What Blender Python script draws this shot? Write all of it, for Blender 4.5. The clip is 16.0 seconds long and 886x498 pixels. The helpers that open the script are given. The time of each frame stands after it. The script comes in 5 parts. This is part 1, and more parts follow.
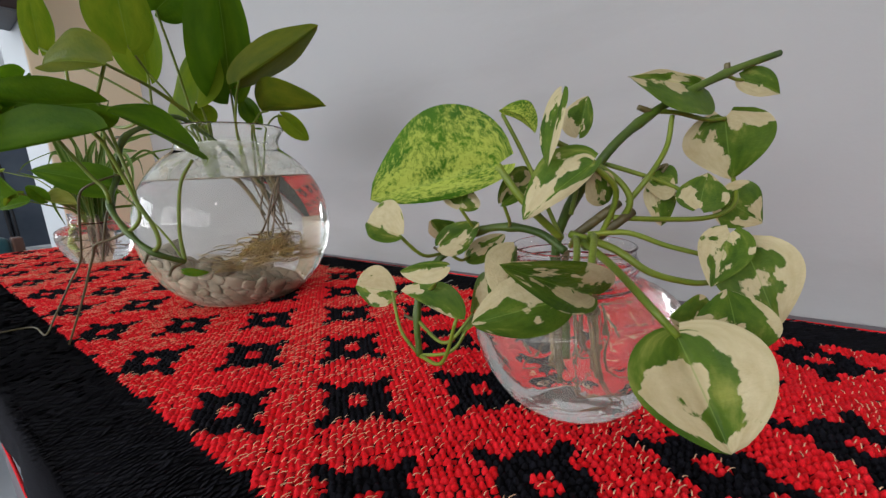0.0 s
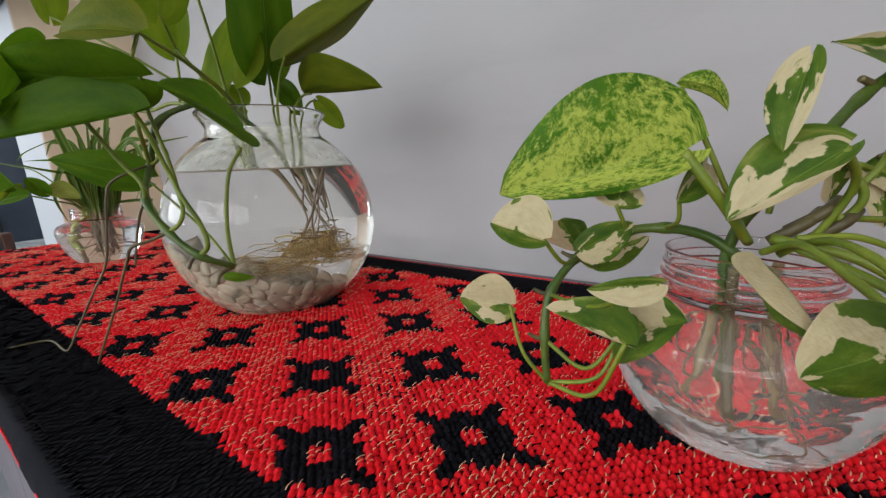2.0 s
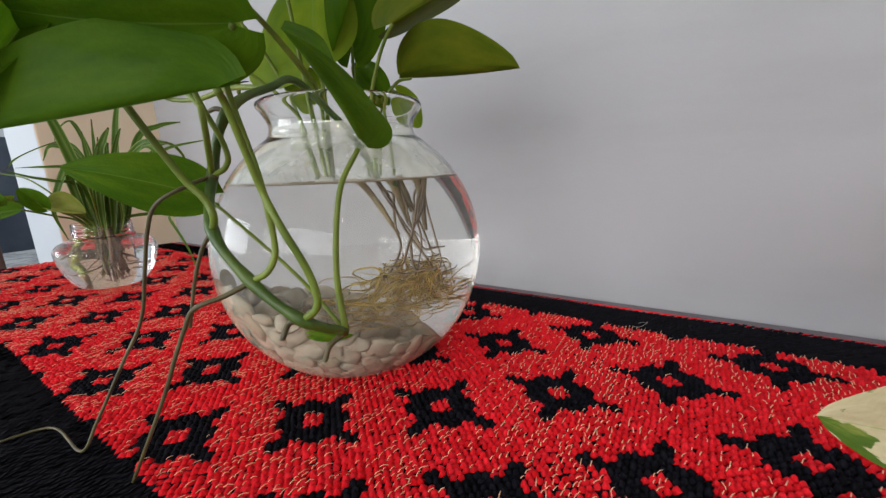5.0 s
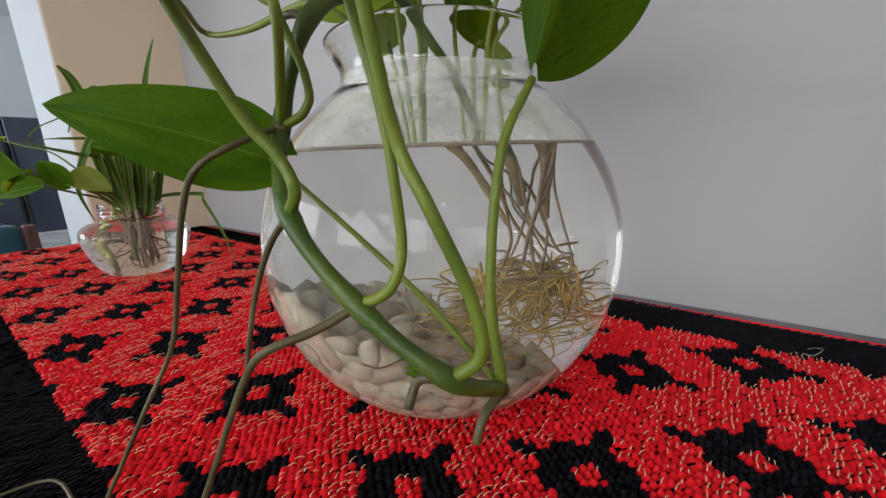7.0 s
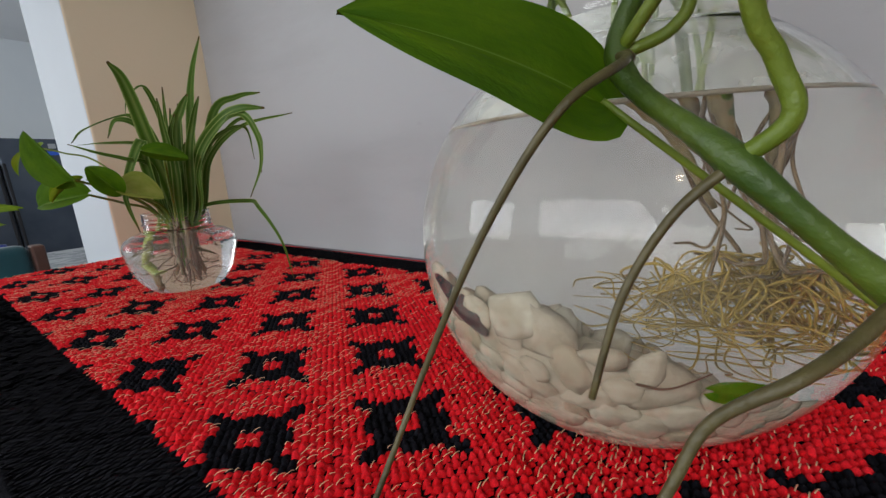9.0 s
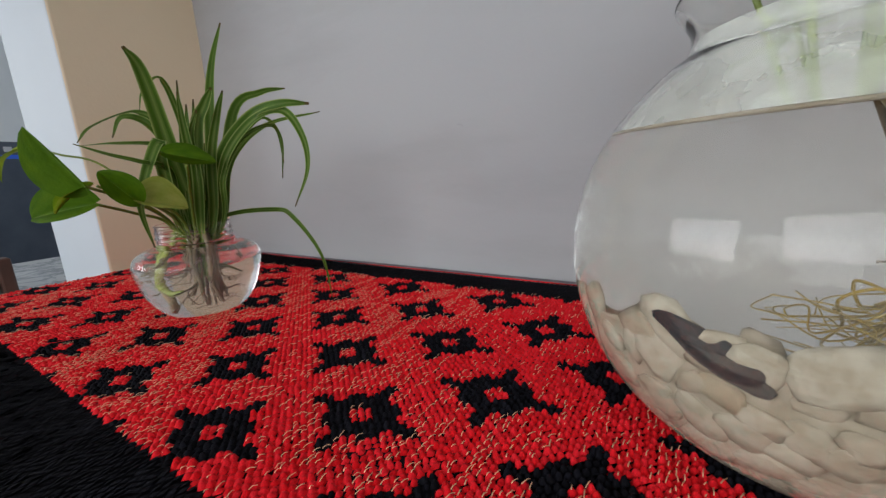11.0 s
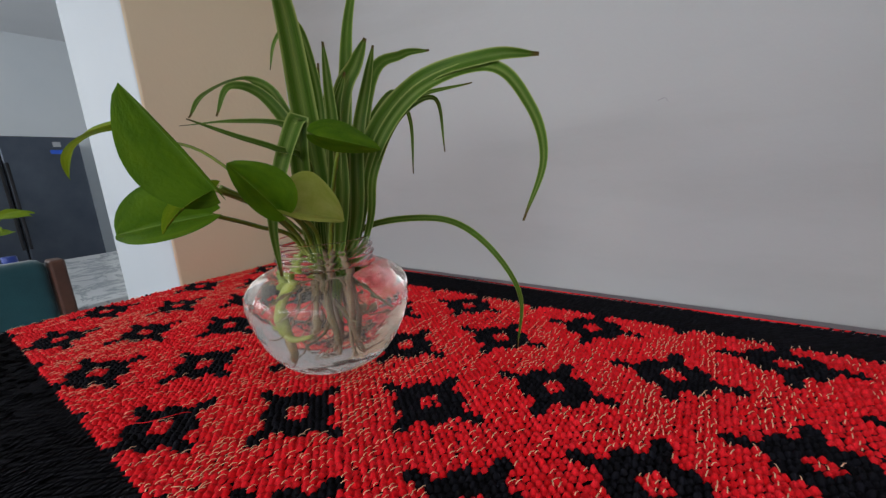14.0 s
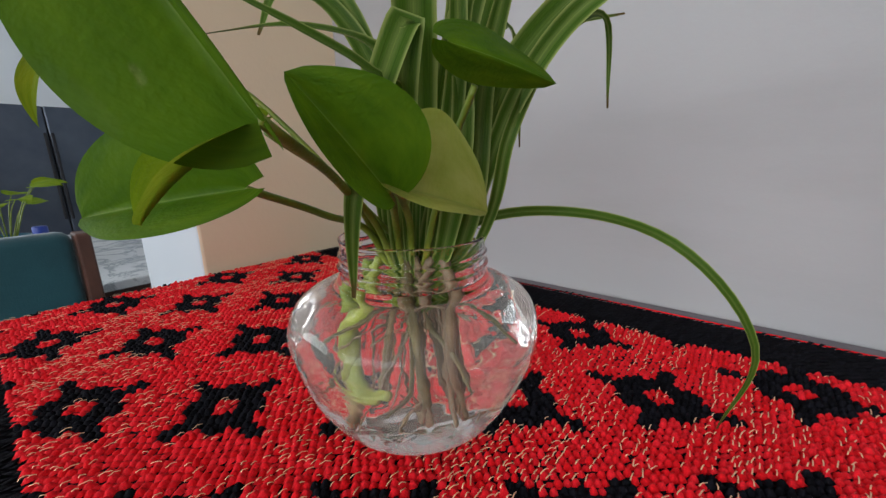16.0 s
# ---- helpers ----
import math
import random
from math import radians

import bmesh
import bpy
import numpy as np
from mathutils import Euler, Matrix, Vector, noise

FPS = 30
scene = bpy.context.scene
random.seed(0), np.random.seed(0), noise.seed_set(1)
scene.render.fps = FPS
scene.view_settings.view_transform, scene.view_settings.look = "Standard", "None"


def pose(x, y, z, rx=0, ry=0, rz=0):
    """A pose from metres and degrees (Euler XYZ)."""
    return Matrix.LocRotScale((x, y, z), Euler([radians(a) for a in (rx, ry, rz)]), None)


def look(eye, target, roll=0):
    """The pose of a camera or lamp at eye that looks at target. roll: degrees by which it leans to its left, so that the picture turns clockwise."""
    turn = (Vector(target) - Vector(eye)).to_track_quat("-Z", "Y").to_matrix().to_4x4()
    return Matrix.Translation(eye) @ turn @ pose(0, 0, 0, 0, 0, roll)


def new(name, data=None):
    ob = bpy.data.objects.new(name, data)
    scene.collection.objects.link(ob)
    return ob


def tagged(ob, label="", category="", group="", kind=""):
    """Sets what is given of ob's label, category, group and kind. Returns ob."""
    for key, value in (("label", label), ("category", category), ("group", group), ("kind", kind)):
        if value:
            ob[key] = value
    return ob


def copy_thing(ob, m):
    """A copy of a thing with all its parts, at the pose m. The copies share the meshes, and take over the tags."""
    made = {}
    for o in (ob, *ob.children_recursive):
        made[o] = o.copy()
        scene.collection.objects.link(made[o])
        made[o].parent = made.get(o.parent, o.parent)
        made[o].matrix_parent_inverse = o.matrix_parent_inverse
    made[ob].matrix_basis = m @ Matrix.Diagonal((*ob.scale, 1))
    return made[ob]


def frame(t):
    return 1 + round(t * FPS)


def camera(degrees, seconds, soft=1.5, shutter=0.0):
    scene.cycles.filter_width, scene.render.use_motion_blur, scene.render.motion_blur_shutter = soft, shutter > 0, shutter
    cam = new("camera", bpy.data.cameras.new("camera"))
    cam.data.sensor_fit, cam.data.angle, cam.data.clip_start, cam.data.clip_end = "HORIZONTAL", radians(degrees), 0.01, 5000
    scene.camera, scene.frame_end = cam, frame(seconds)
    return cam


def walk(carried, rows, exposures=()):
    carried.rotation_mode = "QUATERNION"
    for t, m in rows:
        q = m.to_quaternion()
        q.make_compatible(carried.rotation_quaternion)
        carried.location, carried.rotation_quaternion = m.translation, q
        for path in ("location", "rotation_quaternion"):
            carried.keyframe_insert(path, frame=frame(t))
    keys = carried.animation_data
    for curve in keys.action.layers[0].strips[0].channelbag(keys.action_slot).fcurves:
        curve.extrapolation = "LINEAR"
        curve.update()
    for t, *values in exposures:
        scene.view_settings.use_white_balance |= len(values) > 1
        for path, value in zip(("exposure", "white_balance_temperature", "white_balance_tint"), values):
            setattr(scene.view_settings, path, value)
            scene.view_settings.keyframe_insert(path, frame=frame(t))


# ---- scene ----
cam = camera(99.4, 16.0, 1.4)
PATH = [
    (0, (-0.009, 0.013, 0.139), (-1.136, 1.616, -0.262), -2.6),
    (0.5, (-0.032, 0.009, 0.138), (-1.141, 1.62, -0.278), -2.5),
    (1, (-0.058, 0.006, 0.136), (-1.147, 1.627, -0.295), -2.4),
    (1.5, (-0.08, 0.002, 0.137), (-1.177, 1.615, -0.303), -2.6),
    (2, (-0.096, 0.006, 0.14), (-1.184, 1.627, -0.297), -2.5),
    (2.5, (-0.122, 0.011, 0.141), (-1.21, 1.633, -0.287), -3.0),
    (3, (-0.149, 0.009, 0.143), (-1.257, 1.631, -0.235), -3.4),
    (3.2, (-0.159, 0.009, 0.146), (-1.274, 1.628, -0.222), -3.8),
    (5.3, (-0.263, 0.036, 0.148), (-1.328, 1.675, -0.274), -2.5),
    (5.5, (-0.275, 0.041, 0.149), (-1.349, 1.672, -0.286), -2.4),
    (6, (-0.304, 0.049, 0.147), (-1.413, 1.649, -0.313), -2.1),
    (6.5, (-0.319, 0.053, 0.145), (-1.462, 1.629, -0.314), -2.1),
    (7, (-0.338, 0.059, 0.138), (-1.487, 1.627, -0.332), -1.8),
    (7.5, (-0.368, 0.059, 0.133), (-1.507, 1.629, -0.356), -1.5),
    (8, (-0.396, 0.048, 0.127), (-1.531, 1.638, -0.303), -2.5),
    (8.5, (-0.414, 0.042, 0.125), (-1.533, 1.642, -0.305), -3.0),
    (9, (-0.438, 0.03, 0.126), (-1.569, 1.626, -0.291), -3.4),
    (9.5, (-0.455, 0.026, 0.127), (-1.526, 1.664, -0.284), -3.2),
    (10, (-0.476, 0.021, 0.128), (-1.511, 1.684, -0.276), -3.6),
    (10.2, (-0.486, 0.02, 0.129), (-1.52, 1.684, -0.275), -3.5),
    (12.3, (-0.626, 0.026, 0.137), (-1.666, 1.691, -0.247), -3.3),
    (12.5, (-0.64, 0.03, 0.139), (-1.685, 1.693, -0.239), -3.6),
    (13, (-0.678, 0.036, 0.138), (-1.747, 1.678, -0.267), -4.2),
    (13.5, (-0.702, 0.042, 0.14), (-1.787, 1.671, -0.27), -4.1),
    (14, (-0.736, 0.045, 0.139), (-1.867, 1.641, -0.281), -3.4),
    (14.5, (-0.76, 0.05, 0.137), (-1.868, 1.653, -0.313), -1.7),
    (15, (-0.791, 0.059, 0.134), (-1.914, 1.65, -0.318), -1.1),
    (15.5, (-0.823, 0.077, 0.131), (-1.981, 1.633, -0.357), 0.1),
    (16, (-0.847, 0.092, 0.129), (-2.066, 1.606, -0.342), -1.0),
]
walk(cam, [(t, look(eye, target, roll)) for t, eye, target, roll in PATH], exposures=[(0, -0.34), (3, -0.30), (5.5, -0.20), (7, -0.40), (8.5, -0.60), (12.5, -0.60), (15, -0.60), (16, -0.42)])

# ---------- world, light ----------
world = bpy.data.worlds.new("world")
scene.world = world
world.use_nodes = True
wn = world.node_tree
sky = wn.nodes.new("ShaderNodeTexSky")
sky.sky_type, sky.sun_disc = "NISHITA", False
sky.sun_elevation, sky.sun_rotation = radians(40), radians(200)
wn.nodes["Background"].inputs["Strength"].default_value = 0.12
wn.links.new(sky.outputs[0], wn.nodes["Background"].inputs["Color"])


def area_lamp(name, m, sx, sy, power, colour):
    d = bpy.data.lights.new(name, "AREA")
    d.shape, d.size, d.size_y, d.energy, d.color = "RECTANGLE", sx, sy, power, colour
    ob = new(name, d)
    ob.matrix_world = m
    return ob


FLOOR, CEIL = -0.92, 1.83
# daylight in the window openings
area_lamp("window_light_front", look((-0.25, -3.36, 1.08), (-0.35, 0.3, 0.1)), 3.9, 1.2, 104, (0.95, 0.975, 1.0))
area_lamp("window_light_side", look((-4.8, -2.86, 0.95), (-3.4, 0.0, 0.1)), 3.3, 1.5, 132, (0.90, 0.95, 1.0))
# the warm ceiling lamp behind the camera
LAMP = 58.0


# ---------- materials ----------
def mat(name, base, rough=0.6, metal=0.0, spec=0.5):
    m = bpy.data.materials.new(name)
    m.use_nodes = True
    b = m.node_tree.nodes["Principled BSDF"]
    b.inputs["Base Color"].default_value = (*base, 1)
    b.inputs["Roughness"].default_value = rough
    b.inputs["Metallic"].default_value = metal
    b.inputs["Specular IOR Level"].default_value = spec
    return m


def node(m, kind, **ins):
    n = m.node_tree.nodes.new(kind)
    for k, v in ins.items():
        n.inputs[k.replace("_", " ")].default_value = v
    return n


def link(m, a, b):
    m.node_tree.links.new(a, b)


def bsdf(m):
    return m.node_tree.nodes["Principled BSDF"]


def coords(m, which="Object"):
    return m.node_tree.nodes.new("ShaderNodeTexCoord").outputs[which]


def ramp(m, fac, stops):
    r = m.node_tree.nodes.new("ShaderNodeValToRGB")
    el = r.color_ramp.elements
    while len(el) < len(stops):
        el.new(0.5)
    for e, (p, c) in zip(el, stops):
        e.position, e.color = p, (*c, 1)
    link(m, fac, r.inputs[0])
    return r.outputs[0]


def noisy(m, scale, detail=4.0, rough=0.55, vec=None, distort=0.0):
    n = node(m, "ShaderNodeTexNoise", Scale=scale, Detail=detail, Roughness=rough, Distortion=distort)
    link(m, vec or coords(m), n.inputs["Vector"])
    return n.outputs["Fac"]


def bump(m, height, strength, distance=0.002):
    b = node(m, "ShaderNodeBump", Strength=strength, Distance=distance)
    link(m, height, b.inputs["Height"])
    link(m, b.outputs[0], bsdf(m).inputs["Normal"])


def varied(name, stops, scale, rough=0.6, metal=0.0, relief=0.0, relief_scale=None, detail=5.0, spec=0.5):
    m = mat(name, stops[0][1], rough, metal, spec)
    link(m, ramp(m, noisy(m, scale, detail), stops), bsdf(m).inputs["Base Color"])
    if relief:
        bump(m, noisy(m, relief_scale or scale * 8, 3), relief)
    return m


def glassy(name, ior, tint=(1, 1, 1), rough=0.0):
    m = mat(name, tint, rough)
    bsdf(m).inputs["Transmission Weight"].default_value = 1.0
    bsdf(m).inputs["IOR"].default_value = ior
    return m


WALL = varied("wall_paint", [(0.3, (0.385, 0.385, 0.397)), (0.7, (0.41, 0.406, 0.41))], 1.6, 0.75, relief=0.12, relief_scale=160)
# long faint smears on the wall
_mp = node(WALL, "ShaderNodeMapping")
_mp.inputs["Scale"].default_value = (1.6, 1.0, 7.0)
link(WALL, coords(WALL), _mp.inputs["Vector"])
_sm = ramp(WALL, noisy(WALL, 1.7, 6, 0.6, _mp.outputs[0]), [(0.50, (1, 1, 1)), (0.80, (0.89, 0.88, 0.87))])
_mx = WALL.node_tree.nodes.new("ShaderNodeMixRGB")
_mx.blend_type = "MULTIPLY"
_mx.inputs[0].default_value = 1.0
_old = bsdf(WALL).inputs["Base Color"].links[0].from_socket
link(WALL, _old, _mx.inputs[1])
link(WALL, _sm, _mx.inputs[2])
link(WALL, _mx.outputs[0], bsdf(WALL).inputs["Base Color"])
# beige paint of the pier side, lightened to make up for weak light there
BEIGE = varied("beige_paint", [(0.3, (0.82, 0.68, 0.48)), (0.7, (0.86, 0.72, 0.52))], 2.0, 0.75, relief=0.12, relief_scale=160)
WHITE = varied("white_paint", [(0.3, (0.72, 0.76, 0.79)), (0.7, (0.77, 0.80, 0.82))], 1.5, 0.6, relief=0.08, relief_scale=140)
# white pier front, with shade put into the colour
PIER = varied("shaded_pier_paint", [(0.3, (0.47, 0.50, 0.54)), (0.7, (0.52, 0.55, 0.58))], 1.5, 0.6, relief=0.08, relief_scale=140)
CEILING = varied("ceiling_paint", [(0.3, (0.76, 0.76, 0.76)), (0.7, (0.82, 0.82, 0.82))], 1.2, 0.8, relief=0.05, relief_scale=90)
TILE = varied("floor_tile", [(0.3, (0.30, 0.32, 0.35)), (0.7, (0.40, 0.42, 0.45))], 3.0, 0.35, relief=0.05, relief_scale=40)
TABLE = varied("table_laminate", [(0.3, (0.13, 0.11, 0.13)), (0.7, (0.19, 0.165, 0.185))], 14, 0.5, relief=0.1)
CABINET = varied("dark_cabinet", [(0.3, (0.016, 0.009, 0.010)), (0.7, (0.030, 0.016, 0.017))], 18, 0.5, relief=0.1)
# paler grey for the cabinet's underside: the light on it is in the colour
LIT_GREY = varied("lit_underside", [(0.3, (0.075, 0.085, 0.10)), (0.7, (0.11, 0.12, 0.14))], 12, 0.55, relief=0.05)
WOOD = varied("dark_wood", [(0.3, (0.07, 0.028, 0.018)), (0.7, (0.13, 0.055, 0.035))], 18, 0.45, relief=0.1)
TEAL = varied("teal_velvet", [(0.3, (0.006, 0.060, 0.075)), (0.7, (0.012, 0.095, 0.115))], 9, 0.85, relief=0.3, relief_scale=300)
bsdf(TEAL).inputs["Sheen Weight"].default_value = 0.4
FRIDGE = varied("fridge_steel", [(0.3, (0.085, 0.100, 0.130)), (0.7, (0.120, 0.138, 0.170))], 4, 0.30, 0.75, relief=0.03, relief_scale=200)
BLACKGAP = mat("black_rubber", (0.008, 0.008, 0.01), 0.7)
STICKER = mat("blue_sticker", (0.03, 0.12, 0.65), 0.4)
BADGE = mat("badge_silver", (0.6, 0.6, 0.62), 0.3, 0.8)
MARBLE = mat("marble", (0.78, 0.79, 0.79), 0.15)
_n = noisy(MARBLE, 5.5, 8, 0.62, distort=1.6)
link(MARBLE, ramp(MARBLE, _n, [(0.40, (0.80, 0.81, 0.81)), (0.48, (0.42, 0.45, 0.46)), (0.53, (0.78, 0.79, 0.79)), (0.75, (0.68, 0.70, 0.70))]), bsdf(MARBLE).inputs["Base Color"])


def yarn(name, dark, light, sheen):
    m = mat(name, dark, 0.9, 0, 0.12)
    g = m.node_tree.nodes.new("ShaderNodeNewGeometry")
    c = ramp(m, g.outputs["Random Per Island"], [(0.0, dark), (1.0, light)])
    mix = m.node_tree.nodes.new("ShaderNodeMixRGB")
    mix.blend_type = "MULTIPLY"
    mix.inputs[0].default_value = 0.4
    link(m, c, mix.inputs[1])
    link(m, ramp(m, noisy(m, 1400, 3), [(0.3, (0.45, 0.45, 0.45)), (0.7, (1.25, 1.25, 1.25))]), mix.inputs[2])
    link(m, mix.outputs[0], bsdf(m).inputs["Base Color"])
    bsdf(m).inputs["Sheen Weight"].default_value = sheen
    bump(m, noisy(m, 1800, 2), 0.5, 0.0006)
    return m


RED = yarn("red_yarn", (0.80, 0.006, 0.012), (0.95, 0.018, 0.032), 0.05)
BLACK = yarn("black_yarn", (0.0032, 0.0031, 0.0052), (0.0090, 0.0088, 0.0140), 0.0)
GOLD = mat("gold_thread", (0.95, 0.58, 0.36), 0.3, 0.55)
GLASS = glassy("bowl_glass", 1.34, (0.975, 0.978, 0.94))
WATER = glassy("water", 1.34, (0.99, 1.0, 0.985))
MIST = mat("condensation", (0.86, 0.88, 0.84), 0.6)
_a = ramp(MIST, noisy(MIST, 38, 5), [(0.3, (0.16, 0.16, 0.16)), (0.75, (0.46, 0.46, 0.46))])
link(MIST, _a, bsdf(MIST).inputs["Alpha"])
PLASTIC = glassy("clear_plastic", 1.30, (0.985, 0.985, 0.98), 0.045)
bump(PLASTIC, noisy(PLASTIC, 55, 2, 0.5, distort=0.8), 0.22, 0.004)
FILM = mat("mineral_film", (0.58, 0.52, 0.42), 0.7)
_b = ramp(FILM, noisy(FILM, 30, 6, 0.62), [(0.3, (0.05, 0.05, 0.05)), (0.72, (0.20, 0.20, 0.20))])
link(FILM, _b, bsdf(FILM).inputs["Alpha"])
# pale see-through layer imitating the hazy reflections of the jar plastic
JAR_HAZE = mat("jar_reflection_haze", (0.66, 0.58, 0.52), 0.7)
_b = ramp(JAR_HAZE, noisy(JAR_HAZE, 34, 6, 0.62), [(0.3, (0.03, 0.03, 0.03)), (0.72, (0.18, 0.18, 0.18))])
link(JAR_HAZE, _b, bsdf(JAR_HAZE).inputs["Alpha"])
HAZE = mat("glass_haze", (0.72, 0.72, 0.64), 0.7)
_b = ramp(HAZE, noisy(HAZE, 14, 5, 0.6), [(0.3, (0.02, 0.02, 0.02)), (0.75, (0.11, 0.11, 0.11))])
link(HAZE, _b, bsdf(HAZE).inputs["Alpha"])


# ---------- mesh helpers ----------
def box_bm(x0, y0, z0, x1, y1, z1, bevel=0.0, seg=2):
    bm = bmesh.new()
    bmesh.ops.create_cube(bm, size=1)
    bmesh.ops.scale(bm, vec=(x1 - x0, y1 - y0, z1 - z0), verts=bm.verts)
    bmesh.ops.translate(bm, vec=((x0 + x1) / 2, (y0 + y1) / 2, (z0 + z1) / 2), verts=bm.verts)
    if bevel:
        bmesh.ops.bevel(bm, geom=bm.edges[:], offset=bevel, segments=seg, affect="EDGES", profile=0.5)
    return bm


def part(name, bm, material, parent=None, label="", smooth=False):
    me = bpy.data.meshes.new(name)
    if smooth:
        for f in bm.faces:
            f.smooth = True
    bm.to_mesh(me)
    bm.free()
    me.materials.append(material)
    ob = new(name, me)
    if parent:
        ob.parent = parent
        ob.matrix_parent_inverse = parent.matrix_world.inverted()
    if label:
        tagged(ob, label)
    return ob


def grid_part(name, verts, faces, material, parent=None, label="", smooth=True):
    me = bpy.data.meshes.new(name)
    me.from_pydata(verts, [], faces)
    me.materials.append(material)
    if smooth:
        me.polygons.foreach_set("use_smooth", [True] * len(me.polygons))
    me.update()
    ob = new(name, me)
    if parent:
        ob.parent = parent
        ob.matrix_parent_inverse = parent.matrix_world.inverted()
    if label:
        tagged(ob, label)
    return ob


def thing(name, at, label, category, group=""):
    e = new(name)
    e.empty_display_size = 0.02
    e.matrix_world = Matrix.Translation(at)
    return tagged(e, label, category, group)


def lathe(profile, at, n=64, wobble=None, close=False):
    """Rings of (radius, height) round a vertical axis."""
    verts, faces = [], []
    for r, z in profile:
        for i in range(n):
            a = 2 * math.pi * i / n
            rr = r * (wobble(a, z) if wobble else 1)
            verts.append((at[0] + rr * math.cos(a), at[1] + rr * math.sin(a), at[2] + z))
    for j in range(len(profile) - 1):
        for i in range(n):
            k = (i + 1) % n
            faces.append((j * n + i, j * n + k, (j + 1) * n + k, (j + 1) * n + i))
    if close:
        faces.append(tuple(reversed(range(n))))
    return verts, faces


def spline(points, per=8):
    """Points of a smooth curve through the given ones."""
    p = [Vector(q) for q in points]
    p = [2 * p[0] - p[1]] + p + [2 * p[-1] - p[-2]]
    out = []
    for i in range(1, len(p) - 2):
        a, b, c, d = p[i - 1:i + 3]
        for k in range(per):
            t = k / per
            out.append(0.5 * (2 * b + (c - a) * t + (2 * a - 5 * b + 4 * c - d) * t * t + (3 * b - a - 3 * c + d) * t ** 3))
    out.append(p[-2])
    return out


def tube(points, r0, r1=None, sides=8, per=8, knots=()):
    """A tapered tube along a smooth curve, with swollen nodes at the given fractions."""
    r1 = r0 if r1 is None else r1
    c = spline(points, per)
    verts, faces = [], []
    side = None
    for i, p in enumerate(c):
        d = (c[min(i + 1, len(c) - 1)] - c[max(i - 1, 0)]).normalized()
        if side is None:
            side = d.orthogonal().normalized()
        side = (side - d * side.dot(d)).normalized()
        up = d.cross(side)
        f = i / (len(c) - 1)
        r = r0 + (r1 - r0) * f
        for kf in knots:
            r *= 1 + 0.35 * math.exp(-((f - kf) / 0.025) ** 2)
        for s in range(sides):
            a = 2 * math.pi * s / sides
            verts.append(p + r * (math.cos(a) * side + math.sin(a) * up))
    n = sides
    for i in range(len(c) - 1):
        for s in range(n):
            k = (s + 1) % n
            faces.append((i * n + s, i * n + k, (i + 1) * n + k, (i + 1) * n + s))
    faces.append(tuple(reversed(range(n))))
    faces.append(tuple(range((len(c) - 1) * n, len(c) * n)))
    return verts, faces


def joined(pieces):
    verts, faces = [], []
    for v, f in pieces:
        o = len(verts)
        verts += v
        faces += [tuple(i + o for i in q) for q in f]
    return verts, faces


# ---------- structure ----------
WALL_Y = 0.466


def wall(name, bm, material, label):
    return tagged(part(name, bm, material), label, "wall", kind="structure")


wall("wall_back", box_bm(-1.62, WALL_Y, FLOOR, 3.0, 0.62, CEIL), WALL, "pale grey painted plaster wall behind the table")
wall("wall_right", box_bm(3.0, -3.4, FLOOR, 3.14, 0.62, CEIL), WALL, "plain pale grey painted wall closing the room")
pier = wall("wall_pier", box_bm(-1.60, 0.250, FLOOR, -1.346, WALL_Y + 0.05, CEIL, 0.004, 2), PIER, "white pier with front shaded grey and beige side lightened, at the table end")
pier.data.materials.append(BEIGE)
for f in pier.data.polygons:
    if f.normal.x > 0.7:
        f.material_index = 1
wall("wall_far", box_bm(-7.14, -2.9, FLOOR, -7.0, 3.4, CEIL), WHITE, "white wall of the dining room beyond")
wall("wall_dining_north", box_bm(-7.0, 3.26, FLOOR, -1.62, 3.4, CEIL), WHITE, "white side wall of the dining room")
wall("wall_dining_east", box_bm(-1.74, 0.62, FLOOR, -1.60, 3.26, CEIL), WHITE, "white wall behind the pier")


def windowed(name, x0, x1, y0, y1, wx0, wx1, wz0, wz1, label):
    bm = bmesh.new()
    for a in ((x0, y0, FLOOR, wx0, y1, CEIL), (wx1, y0, FLOOR, x1, y1, CEIL), (wx0, y0, FLOOR, wx1, y1, wz0), (wx0, y0, wz1, wx1, y1, CEIL)):
        b = box_bm(*a)
        me = bpy.data.meshes.new("tmp")
        b.to_mesh(me)
        b.free()
        bm.from_mesh(me)
        bpy.data.meshes.remove(me)
    return wall(name, bm, WHITE, label)


windowed("wall_front", -2.4, 3.14, -3.54, -3.4, -2.25, 1.75, 0.45, 1.73, "white wall with a window behind the camera")
windowed("wall_dining_south", -7.14, -2.4, -3.04, -2.9, -6.5, -3.1, 0.15, 1.75, "white wall with a window in the dining room")
wall("wall_return", box_bm(-2.4, -3.4, FLOOR, -2.26, -2.9, CEIL), WHITE, "short white return between the two windows")
tagged(part("floor", box_bm(-7.14, -3.6, FLOOR - 0.1, 3.14, 3.4, FLOOR), TILE), "grey glossy tiled floor", "floor", kind="structure")
tagged(part("ceiling", box_bm(-7.14, -3.6, CEIL, 3.14, 3.4, CEIL + 0.1), CEILING), "plain white ceiling", "ceiling", kind="structure")

